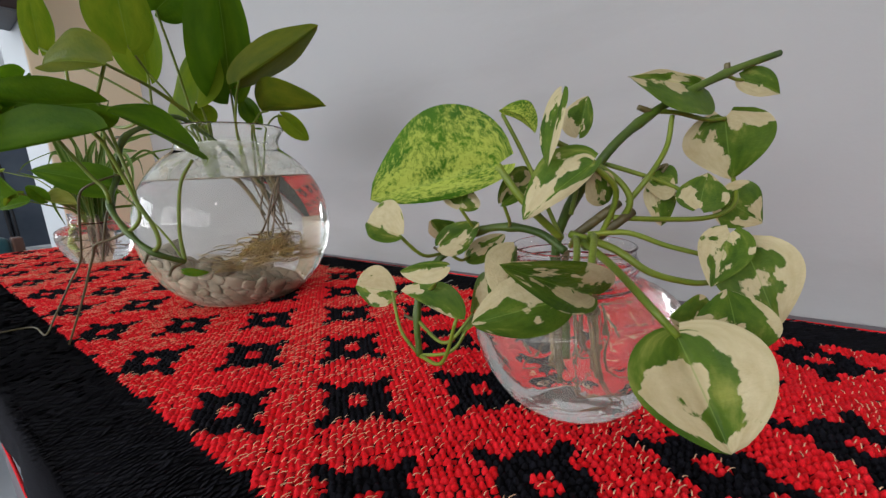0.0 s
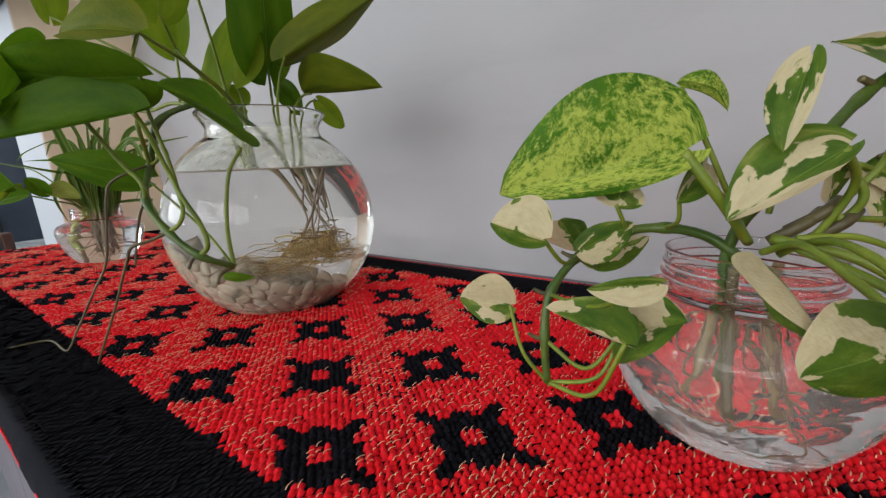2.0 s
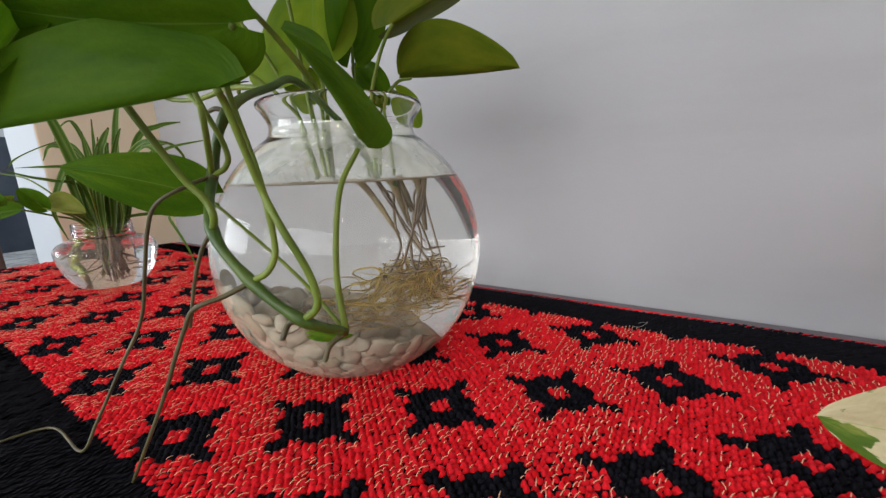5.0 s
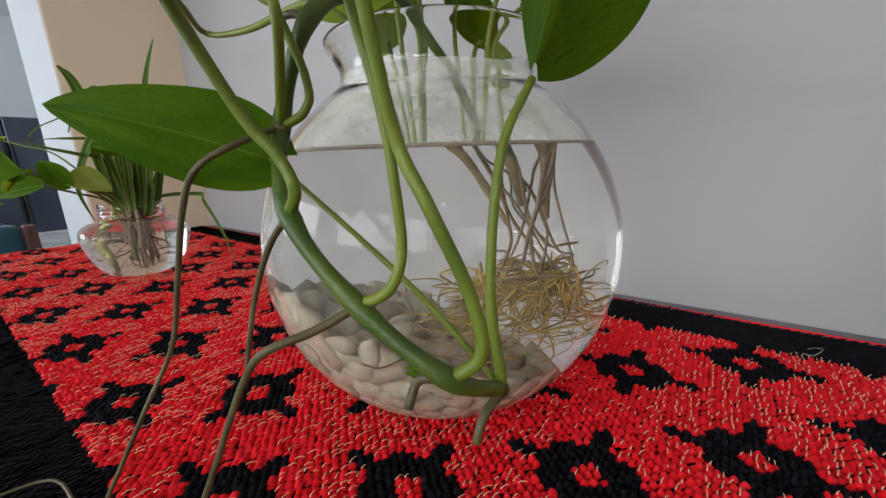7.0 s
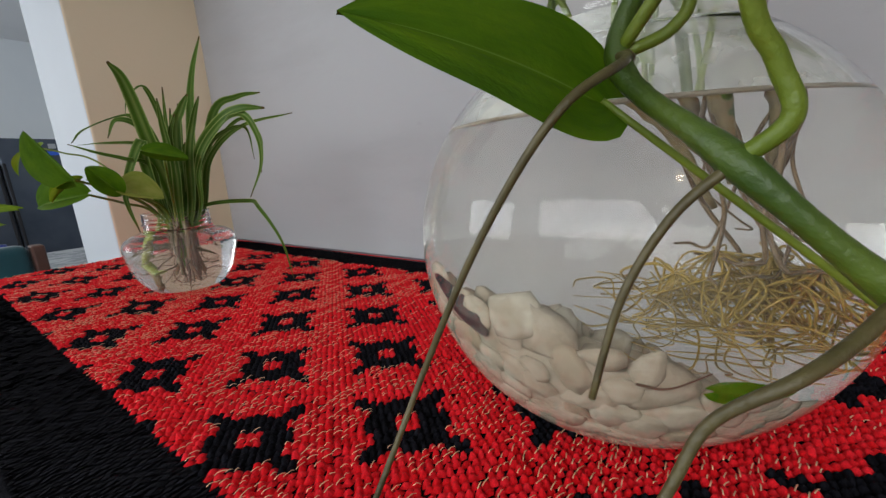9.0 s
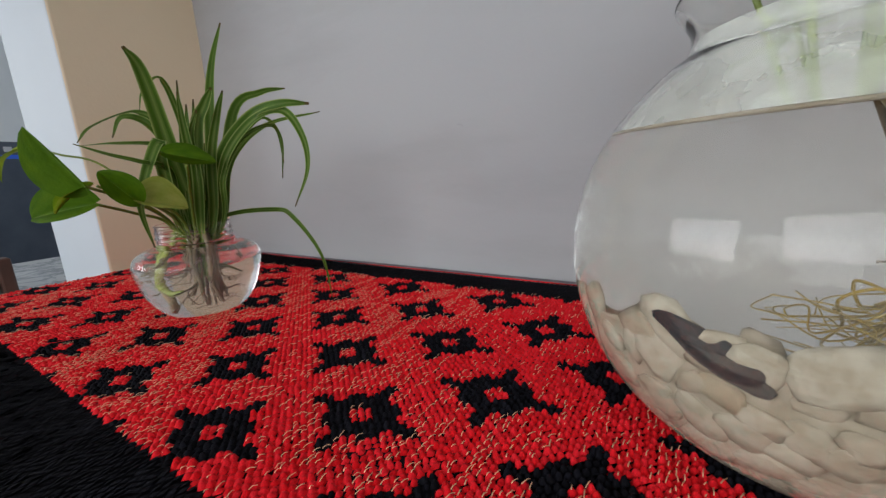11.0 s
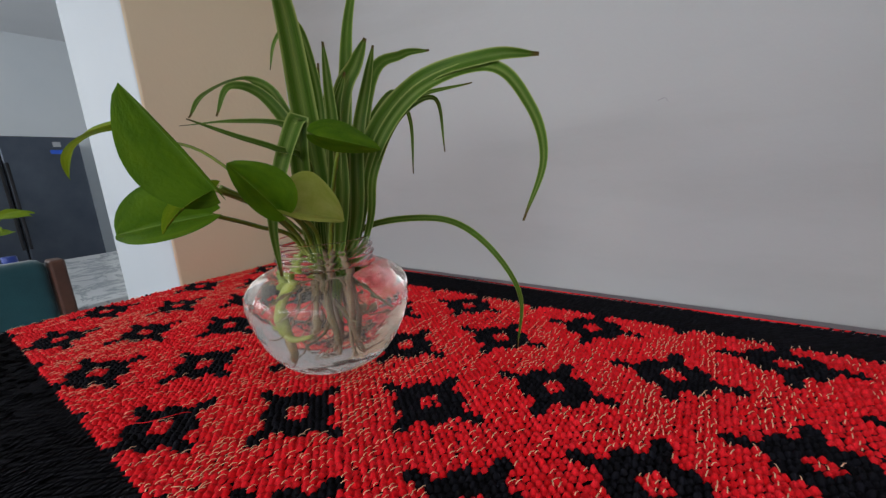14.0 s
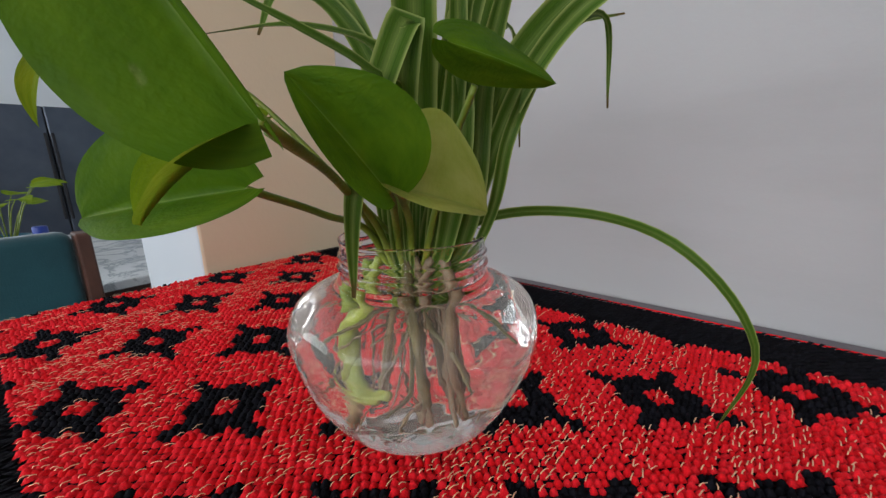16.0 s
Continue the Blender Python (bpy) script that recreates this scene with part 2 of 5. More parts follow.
# ---------- the sideboard and the cloth ----------
X0, X1 = -1.342, 0.42
sideboard = thing("sideboard", (-0.45, 0.24, FLOOR), "dark laminate sideboard against the wall, covered with a cloth", "sideboard")
part("tabletop", box_bm(X0, 0.034, -0.030, X1, 0.464, -0.0049, 0.002), TABLE, sideboard)
part("body", box_bm(X0 + 0.02, 0.06, FLOOR + 0.06, X1 - 0.02, 0.455, -0.031), TABLE, sideboard)
part("plinth", box_bm(X0 + 0.05, 0.09, FLOOR, X1 - 0.05, 0.44, FLOOR + 0.059), TABLE, sideboard)
for k in range(4):
    w = (X1 - X0 - 0.06) / 4
    d = part("door", box_bm(X0 + 0.03 + k * w + 0.003, 0.043, FLOOR + 0.07, X0 + 0.03 + (k + 1) * w - 0.003, 0.059, -0.045, 0.002), TABLE, sideboard)

PU, PV, N = 0.1248, 0.1023, 20
MX, MY = -0.1839, 0.1579


def black_stitch(m, k):
    m, k = (m + 10) % N - 10, (k + 10) % N - 10
    a, b = abs(m), abs(k)
    if max(a, b) <= 1:
        return False
    if max(a, b) <= 4:
        return True
    if max(a, b) <= 6 and abs(a - b) <= 1:
        return True
    return max(a, b) == 5 and min(a, b) <= 1


def cloth_stitches():
    """Loops of yarn on a diagonal lattice: a small pillow for each, red or black by the pattern."""
    rng = np.random.default_rng(4)
    su, sv = PU / 2 / N, PV / 2 / N
    a_max = int(1.9 / su)
    pos, dark = [], []
    y_lo, y_hi, r_lo, r_hi = 0.028, 0.4435, 0.0815, 0.391
    for a in range(-a_max, a_max):
        x = MX + a * su
        if not (-1.336 < x < 0.40):
            continue
        for b in range(int((y_lo - MY) / sv) - 1, int((y_hi - MY) / sv) + 2):
            if (a + b) % 2:
                continue
            y = MY + b * sv
            if not (y_lo < y < y_hi):
                continue
            m, k = (a + b) // 2, (b - a) // 2
            pos.append((x, y))
            dark.append(not (r_lo < y < r_hi) or black_stitch(m, k))
    pos, dark = np.array(pos), np.array(dark)
    n = len(pos)
    g = np.linspace(-1, 1, 4)
    gu, gv = np.meshgrid(g, g)
    gu, gv = gu.ravel(), gv.ravel()
    # a pillow that fills its diagonal cell, each a little turned, stretched and raised in its own way
    dome = np.clip((1 - np.abs(gu) ** 2.2) * (1 - np.abs(gv) ** 2.2), 0, 1) ** 0.6
    jit = rng.normal(0, 1, (n, 8))
    lu = gu * (1.07 + 0.08 * jit[:, 0:1]) + 0.34 * gv
    lv = gv * (1.03 + 0.08 * jit[:, 1:2])
    turn = 0.16 * jit[:, 6:7]
    lu, lv = lu - turn * lv, lv + turn * lu
    lx = (lu - lv) * 0.5 * su
    ly = (lu + lv) * 0.5 * sv
    X = pos[:, :1] + lx + jit[:, 2:3] * 0.00032
    Y = pos[:, 1:] + ly + jit[:, 3:4] * 0.00032
    sag = 0.0006 * np.sin(X * 31 + 2 * Y) + 0.0005 * np.sin(Y * 47 + X * 13)
    flat = np.where((pos[:, 1:] < r_lo) | (pos[:, 1:] > r_hi), 0.16, 1.0)
    Z = -0.0044 + sag + (1 - flat) * 0.0014 + flat * dome * (0.0030 + 0.0006 * jit[:, 4:5]) + 0.0006 * gu * (1 + 0.5 * jit[:, 5:6]) - 0.0004 * gv
    verts = np.stack([X, Y, Z], -1).reshape(-1, 3)
    quad = np.array([(j * 4 + i, j * 4 + i + 1, j * 4 + i + 5, j * 4 + i + 4) for j in range(3) for i in range(3)])
    faces = (quad[None] + 16 * np.arange(n)[:, None, None]).reshape(-1, 4)
    return pos, dark, verts, faces


def mesh_np(name, verts, faces):
    me = bpy.data.meshes.new(name)
    me.vertices.add(len(verts))
    me.vertices.foreach_set("co", verts.astype(np.float32).ravel())
    k = faces.shape[1]
    me.loops.add(faces.size)
    me.loops.foreach_set("vertex_index", faces.astype(np.int32).ravel())
    me.polygons.add(len(faces))
    me.polygons.foreach_set("loop_start", np.arange(0, faces.size, k, dtype=np.int32))
    me.polygons.foreach_set("use_smooth", np.ones(len(faces), dtype=bool))
    me.update(calc_edges=True)
    return me


cloth = thing("table_runner", (-0.45, 0.24, -0.0047), "red and black woven table runner with square floral motifs", "table runner")
part("backing", box_bm(-1.336, 0.028, -0.0048, 0.40, 0.443, -0.0046), BLACK, cloth)
_pos, _dark, _v, _f = cloth_stitches()
for nm, sel, material, text in (("red_stitches", ~_dark, RED, "raised red yarn loops"), ("black_stitches", _dark, BLACK, "raised black yarn loops of border and motifs")):
    vs = np.repeat(sel, 16)
    idx = np.cumsum(vs) - 1
    me = mesh_np(nm, _v[vs], idx[_f[np.repeat(sel, 9)]])
    me.materials.append(material)
    ob = new(nm, me)
    ob.parent = cloth
    ob.matrix_parent_inverse = cloth.matrix_world.inverted()
    tagged(ob, text, kind="stuff")


def gold_flecks():
    rng = random.Random(8)
    su, sv = PU / 2 / N, PV / 2 / N
    verts, faces = [], []
    # the glitter yarn runs in columns across the runner, caught under some loops and over others
    column = {}
    for (x, y), d in zip(_pos, _dark):
        c = round(x / su)
        if c not in column:
            column[c] = rng.choice((0.10, 0.18, 0.30, 0.62, 0.85))
        streak = column[c] * (0.55 + 0.75 * (noise.noise(Vector((x * 9, y * 9, 3))) > -0.02))
        if d or rng.random() > streak:
            continue
        o = len(verts)
        turn = rng.gauss(1.42, 0.24)
        cx, cy = x + su * rng.uniform(-0.35, 0.35), y + sv * rng.uniform(-0.5, 0.5)
        ln = rng.uniform(0.35, 0.85) * su
        for i in range(5):
            s = -1 + 0.5 * i
            px = cx + ln * s * math.cos(turn)
            py = cy + ln * s * math.sin(turn)
            pz = -0.0009 + 0.0007 * (1 - s * s) - 0.0005 * rng.random()
            w = 0.00027
            verts += [(px - w * math.sin(turn), py + w * math.cos(turn), pz), (px + w * math.sin(turn), py - w * math.cos(turn), pz), (px, py, pz + 0.00025)]
        for i in range(4):
            a = o + i * 3
            faces += [(a, a + 3, a + 5, a + 2), (a + 2, a + 5, a + 4, a + 1)]
    return grid_part("gold_threads", verts, faces, GOLD, cloth, "thin glinting gold threads")


tagged(gold_flecks(), kind="stuff")


def hem():
    """The front edge, bent down over the sideboard, with a loose red under-edge."""
    verts, faces = [], []
    xs = np.linspace(-1.336, 0.40, 260)
    for x in xs:
        w = 0.0025 * noise.noise(Vector((x * 14, 1, 2))) + 0.0012 * noise.noise(Vector((x * 70, 5, 2)))
        prof = ((0.031, -0.003), (0.026, -0.0042), (0.0235 + w, -0.008), (0.0225 + w, -0.015), (0.0235 + w, -0.024 + 2 * w))
        verts += [(x, y, z) for y, z in prof]
        verts += [(x, y + 0.004, z - 0.002) for y, z in reversed(prof)]
    n = 10
    for i in range(len(xs) - 1):
        for j in range(n):
            k = (j + 1) % n
            faces.append((i * n + j, i * n + k, (i + 1) * n + k, (i + 1) * n + j))
    return verts, faces


grid_part("hem", *hem(), BLACK, cloth, "black folded hem over the edge")


def fringe(y, z, drop, seed):
    """A frayed red edge of uneven depth that shows in stretches."""
    verts, faces = [], []
    xs = np.linspace(-1.336, 0.40, 520)
    for x in xs:
        k = max(0.0, noise.noise(Vector((x * 9, seed, 0))) + 0.15) + 0.5 * max(0.0, noise.noise(Vector((x * 60, seed, 4))))
        d = drop * min(1.0, 1.6 * k) + 0.0003
        verts += [(x, y, z), (x, y - 0.0012, z + 0.0012), (x, y - 0.0016, z - 0.4 * d), (x, y, z - d)]
    for i in range(len(xs) - 1):
        for j in range(4):
            k = (j + 1) % 4
            faces.append((i * 4 + j, i * 4 + k, (i + 1) * 4 + k, (i + 1) * 4 + j))
    return verts, faces


grid_part("fringe", *fringe(0.0238, -0.0235, 0.006, 3.0), RED, cloth, "frayed red yarn under the front hem")
grid_part("fringe", *fringe(0.4446, -0.0036, 0.0010, 8.0), RED, cloth, "frayed red yarn along the back edge")


def loose_thread(points, material, label):
    t = grid_part("loose_thread", *tube(points, 0.00024, 0.00016, 6, 6), material)
    return tagged(t, label, "thread")


LINT = varied("grey_lint", [(0.3, (0.30, 0.33, 0.30)), (0.7, (0.45, 0.47, 0.42))], 300, 0.8)
loose_thread([(-0.2783, 0.3894, 0.0006), (-0.2725, 0.3889, 0.0012), (-0.2672, 0.3981, 0.0030), (-0.2709, 0.4021, 0.0010), (-0.2745, 0.3990, 0.0006)], LINT, "short curled grey-green thread on the black border")
loose_thread([(-1.0096, 0.0880, 0.0004), (-1.0040, 0.0960, 0.0030), (-0.9960, 0.1020, 0.0034), (-0.9890, 0.1170, 0.0026), (-0.9880, 0.1215, 0.0006)], RED, "pulled red yarn looped over the runner")

# ---------- plant materials ----------
def leaf_material(name, build, rough=0.58, through_light=0.22, tint=(0.25, 0.42, 0.05)):
    m = mat(name, (0.1, 0.2, 0.05), rough, 0, 0.10)
    uv = coords(m, "UV")
    info = m.node_tree.nodes.new("ShaderNodeObjectInfo")
    add = node(m, "ShaderNodeVectorMath")
    add.operation = "ADD"
    mul = node(m, "ShaderNodeVectorMath")
    mul.operation = "SCALE"
    mul.inputs["Scale"].default_value = 37.0
    comb = m.node_tree.nodes.new("ShaderNodeCombineXYZ")
    link(m, info.outputs["Random"], comb.inputs[0])
    link(m, info.outputs["Random"], comb.inputs[1])
    link(m, comb.outputs[0], mul.inputs[0])
    link(m, uv, add.inputs[0])
    link(m, mul.outputs[0], add.inputs[1])
    colour = build(m, uv, add.outputs[0], info.outputs["Random"])
    # pale midrib
    sep = m.node_tree.nodes.new("ShaderNodeSeparateXYZ")
    link(m, uv, sep.inputs[0])
    ab = node(m, "ShaderNodeMath")
    ab.operation = "ABSOLUTE"
    link(m, sep.outputs[0], ab.inputs[0])
    rib = ramp(m, ab.outputs[0], [(0.0, (0.55, 0.55, 0.55)), (0.022, (0.0, 0.0, 0.0))])
    mix = m.node_tree.nodes.new("ShaderNodeMixRGB")
    link(m, rib, mix.inputs[0])
    link(m, colour, mix.inputs[1])
    mix.inputs[2].default_value = (0.22, 0.34, 0.07, 1)
    link(m, mix.outputs[0], bsdf(m).inputs["Base Color"])
    wave = node(m, "ShaderNodeTexNoise", Scale=26.0, Detail=2.0)
    mp = node(m, "ShaderNodeMapping")
    mp.inputs["Scale"].default_value = (0.35, 1.0, 1.0)
    link(m, add.outputs[0], mp.inputs["Vector"])
    link(m, mp.outputs[0], wave.inputs["Vector"])
    bump(m, wave.outputs["Fac"], 0.35, 0.0012)
    bsdf(m).inputs["Coat Weight"].default_value = 0.03
    tr = m.node_tree.nodes.new("ShaderNodeBsdfTranslucent")
    tm = m.node_tree.nodes.new("ShaderNodeMixRGB")
    tm.blend_type = "MULTIPLY"
    tm.inputs[0].default_value = 0.0
    link(m, mix.outputs[0], tm.inputs[1])
    link(m, tm.outputs[0], tr.inputs["Color"])
    ms = m.node_tree.nodes.new("ShaderNodeMixShader")
    ms.inputs[0].default_value = through_light
    link(m, bsdf(m).outputs[0], ms.inputs[1])
    link(m, tr.outputs[0], ms.inputs[2])
    link(m, ms.outputs[0], m.node_tree.nodes["Material Output"].inputs["Surface"])
    return m


def stretched(m, vec, scale, sx, sy, detail=4.0, rough=0.6, distort=0.0):
    mp = node(m, "ShaderNodeMapping")
    mp.inputs["Scale"].default_value = (sx, sy, 1)
    link(m, vec, mp.inputs["Vector"])
    return noisy(m, scale, detail, rough, mp.outputs[0], distort)


def blend(m, fac, a, b):
    mx = m.node_tree.nodes.new("ShaderNodeMixRGB")
    link(m, fac, mx.inputs[0])
    for s, i in ((a, 1), (b, 2)):
        if isinstance(s, tuple):
            mx.inputs[i].default_value = (*s, 1)
        else:
            link(m, s, mx.inputs[i])
    return mx.outputs[0]


def green_leaf(dark, light):
    def build(m, uv, vec, rnd):
        base = ramp(m, stretched(m, vec, 2.2, 1, 1), [(0.3, dark), (0.75, light)])
        spot = ramp(m, stretched(m, vec, 3.4, 2.2, 0.7, 5, 0.65), [(0.70, (0, 0, 0)), (0.76, (0.5, 0.5, 0.5))])
        return blend(m, spot, base, (light[0] * 2.2, light[1] * 1.7, light[2] * 1.4))
    return build


def near_rib(m, uv):
    """One at the midrib, nought at the edges."""
    sep = m.node_tree.nodes.new("ShaderNodeSeparateXYZ")
    link(m, uv, sep.inputs[0])
    ab = node(m, "ShaderNodeMath")
    ab.operation = "ABSOLUTE"
    link(m, sep.outputs[0], ab.inputs[0])
    inv = node(m, "ShaderNodeMath")
    inv.operation = "SUBTRACT"
    inv.inputs[0].default_value = 1.0
    link(m, ab.outputs[0], inv.inputs[1])
    return inv.outputs[0]


def marbled_leaf(m, uv, vec, rnd):
    base = ramp(m, stretched(m, vec, 2.0, 1, 1), [(0.3, (0.040, 0.13, 0.008)), (0.7, (0.085, 0.21, 0.010))])
    fine_part = stretched(m, vec, 12.0, 0.7, 1.9, 9, 0.8, 0.4)
    broad = stretched(m, vec, 2.6, 0.8, 1.2, 3)
    both = node(m, "ShaderNodeMath")
    both.operation = "MULTIPLY_ADD"
    link(m, broad, both.inputs[0])
    both.inputs[1].default_value = 0.45
    link(m, fine_part, both.inputs[2])
    rib = near_rib(m, uv)
    more = node(m, "ShaderNodeMath")
    more.operation = "MULTIPLY_ADD"
    link(m, rib, more.inputs[0])
    more.inputs[1].default_value = 0.10
    link(m, both.outputs[0], more.inputs[2])
    streak = ramp(m, more.outputs[0], [(0.70, (0, 0, 0)), (0.84, (0.95, 0.95, 0.95))])
    return blend(m, streak, base, (0.46, 0.54, 0.09))


def cream_leaf(m, uv, vec, rnd):
    base = ramp(m, stretched(m, vec, 1.6, 1, 1), [(0.35, (0.045, 0.100, 0.010)), (0.55, (0.090, 0.155, 0.016)), (0.72, (0.26, 0.29, 0.06))])
    # one half of the blade is paler than the other
    half = node(m, "ShaderNodeMath")
    half.operation = "SUBTRACT"
    link(m, rnd, half.inputs[0])
    half.inputs[1].default_value = 0.5
    sep = m.node_tree.nodes.new("ShaderNodeSeparateXYZ")
    link(m, uv, sep.inputs[0])
    lean = node(m, "ShaderNodeMath")
    lean.operation = "MULTIPLY"
    link(m, half.outputs[0], lean.inputs[0])
    link(m, sep.outputs[0], lean.inputs[1])
    mixed = node(m, "ShaderNodeMath")
    mixed.operation = "MULTIPLY_ADD"
    link(m, lean.outputs[0], mixed.inputs[0])
    mixed.inputs[1].default_value = 0.34
    link(m, stretched(m, vec, 1.2, 0.75, 1.25, 6, 0.5, 0.15), mixed.inputs[2])
    patch = ramp(m, mixed.outputs[0], [(0.515, (0, 0, 0)), (0.528, (1, 1, 1))])
    cream = ramp(m, stretched(m, vec, 5.0, 1, 1), [(0.3, (0.50, 0.42, 0.235)), (0.7, (0.60, 0.525, 0.32))])
    return blend(m, patch, base, cream)


def along_leaf(m, uv):
    sep = m.node_tree.nodes.new("ShaderNodeSeparateXYZ")
    link(m, uv, sep.inputs[0])
    q = node(m, "ShaderNodeMath")
    q.operation = "MULTIPLY"
    q.inputs[1].default_value = 0.25
    link(m, sep.outputs[1], q.inputs[0])
    return q.outputs[0]


def strap_leaf(pale):
    def build(m, uv, vec, rnd):
        base = ramp(m, stretched(m, vec, 5, 4, 0.4), [(0.3, (0.030, 0.082, 0.006)), (0.7, (0.078, 0.160, 0.014))])
        sep = m.node_tree.nodes.new("ShaderNodeSeparateXYZ")
        link(m, uv, sep.inputs[0])
        ab = node(m, "ShaderNodeMath")
        ab.operation = "ABSOLUTE"
        link(m, sep.outputs[0], ab.inputs[0])
        edge = ramp(m, ab.outputs[0], [(0.0, (pale, pale, pale)), (0.45, (0, 0, 0)), (0.74, (0.05, 0.05, 0.05)), (1.0, (0.85, 0.85, 0.85))])
        withered = ramp(m, along_leaf(m, uv), [(0.955, (0, 0, 0)), (0.985, (0.9, 0.9, 0.9))])
        return blend(m, withered, blend(m, edge, base, (0.38, 0.45, 0.14)), (0.10, 0.055, 0.02))
    return build


GREEN = leaf_material("green_leaf", green_leaf((0.050, 0.130, 0.004), (0.112, 0.215, 0.007)), through_light=0.36)
LIME = leaf_material("lime_leaf", green_leaf((0.13, 0.23, 0.010), (0.26, 0.34, 0.020)), through_light=0.42)
PALE = leaf_material("pale_lime_leaf", green_leaf((0.27, 0.34, 0.05), (0.42, 0.46, 0.12)), through_light=0.35)
OLIVE = leaf_material("olive_leaf", green_leaf((0.080, 0.125, 0.006), (0.165, 0.180, 0.010)), through_light=0.30)
MARBLED = leaf_material("marbled_leaf", marbled_leaf, through_light=0.25)
CREAM = leaf_material("cream_leaf", cream_leaf, 0.45, 0.18)
STRAP = leaf_material("strap_leaf", strap_leaf(0.15), 0.42, 0.25)
STRIPED = leaf_material("striped_leaf", strap_leaf(0.32), 0.42, 0.25)


def stem_mat(name, a, b, scale=40):
    m = varied(name, [(0.3, a), (0.7, b)], scale, 0.45, relief=0.25, relief_scale=420)
    return m


STEM = stem_mat("green_stem", (0.030, 0.070, 0.006), (0.095, 0.145, 0.014))
PETIOLE = stem_mat("pale_petiole", (0.095, 0.150, 0.009), (0.215, 0.270, 0.024))
ROOTBROWN = stem_mat("aerial_root_bark", (0.055, 0.043, 0.015), (0.135, 0.110, 0.040), 60)
ROOTPALE = stem_mat("water_root", (0.21, 0.125, 0.014), (0.40, 0.27, 0.045), 70)
ROOTDARK = stem_mat("old_root", (0.085, 0.048, 0.022), (0.21, 0.135, 0.065), 70)
OLDSTEM = stem_mat("old_stem", (0.12, 0.085, 0.038), (0.30, 0.23, 0.11), 90)


# ---------- plant parts ----------
def sheet(name, rows, uvs, material, parent, label=""):
    """A skin over rows of points, with its leaf coordinates."""
    nu, nv = len(rows[0]), len(rows)
    verts = [p for r in rows for p in r]
    faces = [(j * nu + i, j * nu + i + 1, (j + 1) * nu + i + 1, (j + 1) * nu + i) for j in range(nv - 1) for i in range(nu - 1)]
    ob = grid_part(name, verts, faces, material, parent, label)
    layer = ob.data.uv_layers.new(name="leaf")
    flat = [q for r in uvs for q in r]
    for lp in ob.data.loops:
        layer.data[lp.index].uv = flat[lp.vertex_index]
    return ob


def leaf(plant, base, tip, face, width, bend, cup, material, lop=0.0):
    """A heart-shaped pothos blade from its base to its tip."""
    b, t = Vector(base), Vector(tip)
    axis = t - b
    length = axis.length
    axis.normalize()
    n = Vector(face)
    n = (n - axis * n.dot(axis)).normalized()
    side = axis.cross(n)
    rng = random.Random(int(1e5 * (abs(b.x) + 3 * abs(t.z))))
    ph, skew = rng.uniform(0, 6), rng.uniform(-0.06, 0.06)
    rows, uvs = [], []
    nv, nu = 20, 12
    for j in range(nv + 1):
        v = j / nv
        hw = 0.5 * width * math.sin(math.pi * min(1, v ** 0.60)) ** 0.72 * (1 - 0.25 * v ** 3)
        if j == 0:
            hw = 0.10 * width
        row, uvr = [], []
        for i in range(nu + 1):
            u = -1 + 2 * i / nu
            lobe = 0.13 * length * (1 - v) ** 5 * abs(u) ** 1.3
            h = 1.6 * bend * length * v * (1 - v) - 0.05 * length * max(0, v - 0.75) * 4 * (v - 0.75)
            h += cup * hw * (abs(u) ** 1.6) - 0.03 * width * math.exp(-(u / 0.12) ** 2)
            h += 0.025 * width * math.sin(9 * v + ph) * u * abs(u)
            p = b + axis * (length * v - lobe) + side * (u * hw * (1 + lop * u) + skew * length * v * (1 - v)) + n * h
            row.append(p)
            uvr.append((u, v))
        rows.append(row)
        uvs.append(uvr)
    return sheet("leaf", rows, uvs, material, plant)


def heart(plant, base, tip, a, b, material, bend):
    """A heart-shaped blade whose two halves reach to the edge points a and b; without b it is even-sided."""
    p0, p1 = Vector(base), Vector(tip)
    axis = p1 - p0
    length = axis.length
    axis.normalize()

    def girth(v):
        return math.sin(math.pi * min(1, v ** 0.66)) ** 0.58 * (1 - 0.22 * v ** 3)

    def reach(edge):
        e = Vector(edge) - p0
        v = min(0.62, max(0.16, e.dot(axis) / length))
        off = e - axis * e.dot(axis)
        return off / max(0.6, girth(v))

    oa = reach(a)
    ob = reach(b) if b else -oa
    width = (oa - ob).length
    n = (oa - ob).cross(axis).normalized()
    if n.dot(Vector((0.6, -0.7, 0.4))) < 0:
        n = -n
    rng = random.Random(int(1e5 * (abs(p0.x) + 3 * abs(p1.z))))
    ph = rng.uniform(0, 6)
    rows, uvs = [], []
    nv, nu = 26, 16
    for j in range(nv + 1):
        v = (j / nv) ** 1.45
        g = girth(v) if v > 0.5 else max(0.10, girth(v))
        row, uvr = [], []
        for i in range(nu + 1):
            u = -1 + 2 * i / nu
            k = abs(u)
            side = oa if u < 0 else ob
            lobe = 0.12 * length * (1 - v) ** 6 * k ** 1.3
            h = 1.6 * bend * length * v * (1 - v) + 0.10 * width * g * (k - k * k)
            h += 0.020 * width * math.sin(10 * v + ph) * u * k - 0.022 * width * g * math.exp(-(u / 0.12) ** 2)
            row.append(p0 + axis * (length * v - lobe) + side * (k * g) + n * h)
            uvr.append((u, v))
        rows.append(row)
        uvs.append(uvr)
    return sheet("leaf", rows, uvs, material, plant)


def stem(plant, name, points, r0, r1, material, knots=()):
    return grid_part(name, *tube(points, r0, r1, 10, 7, knots), material, plant)


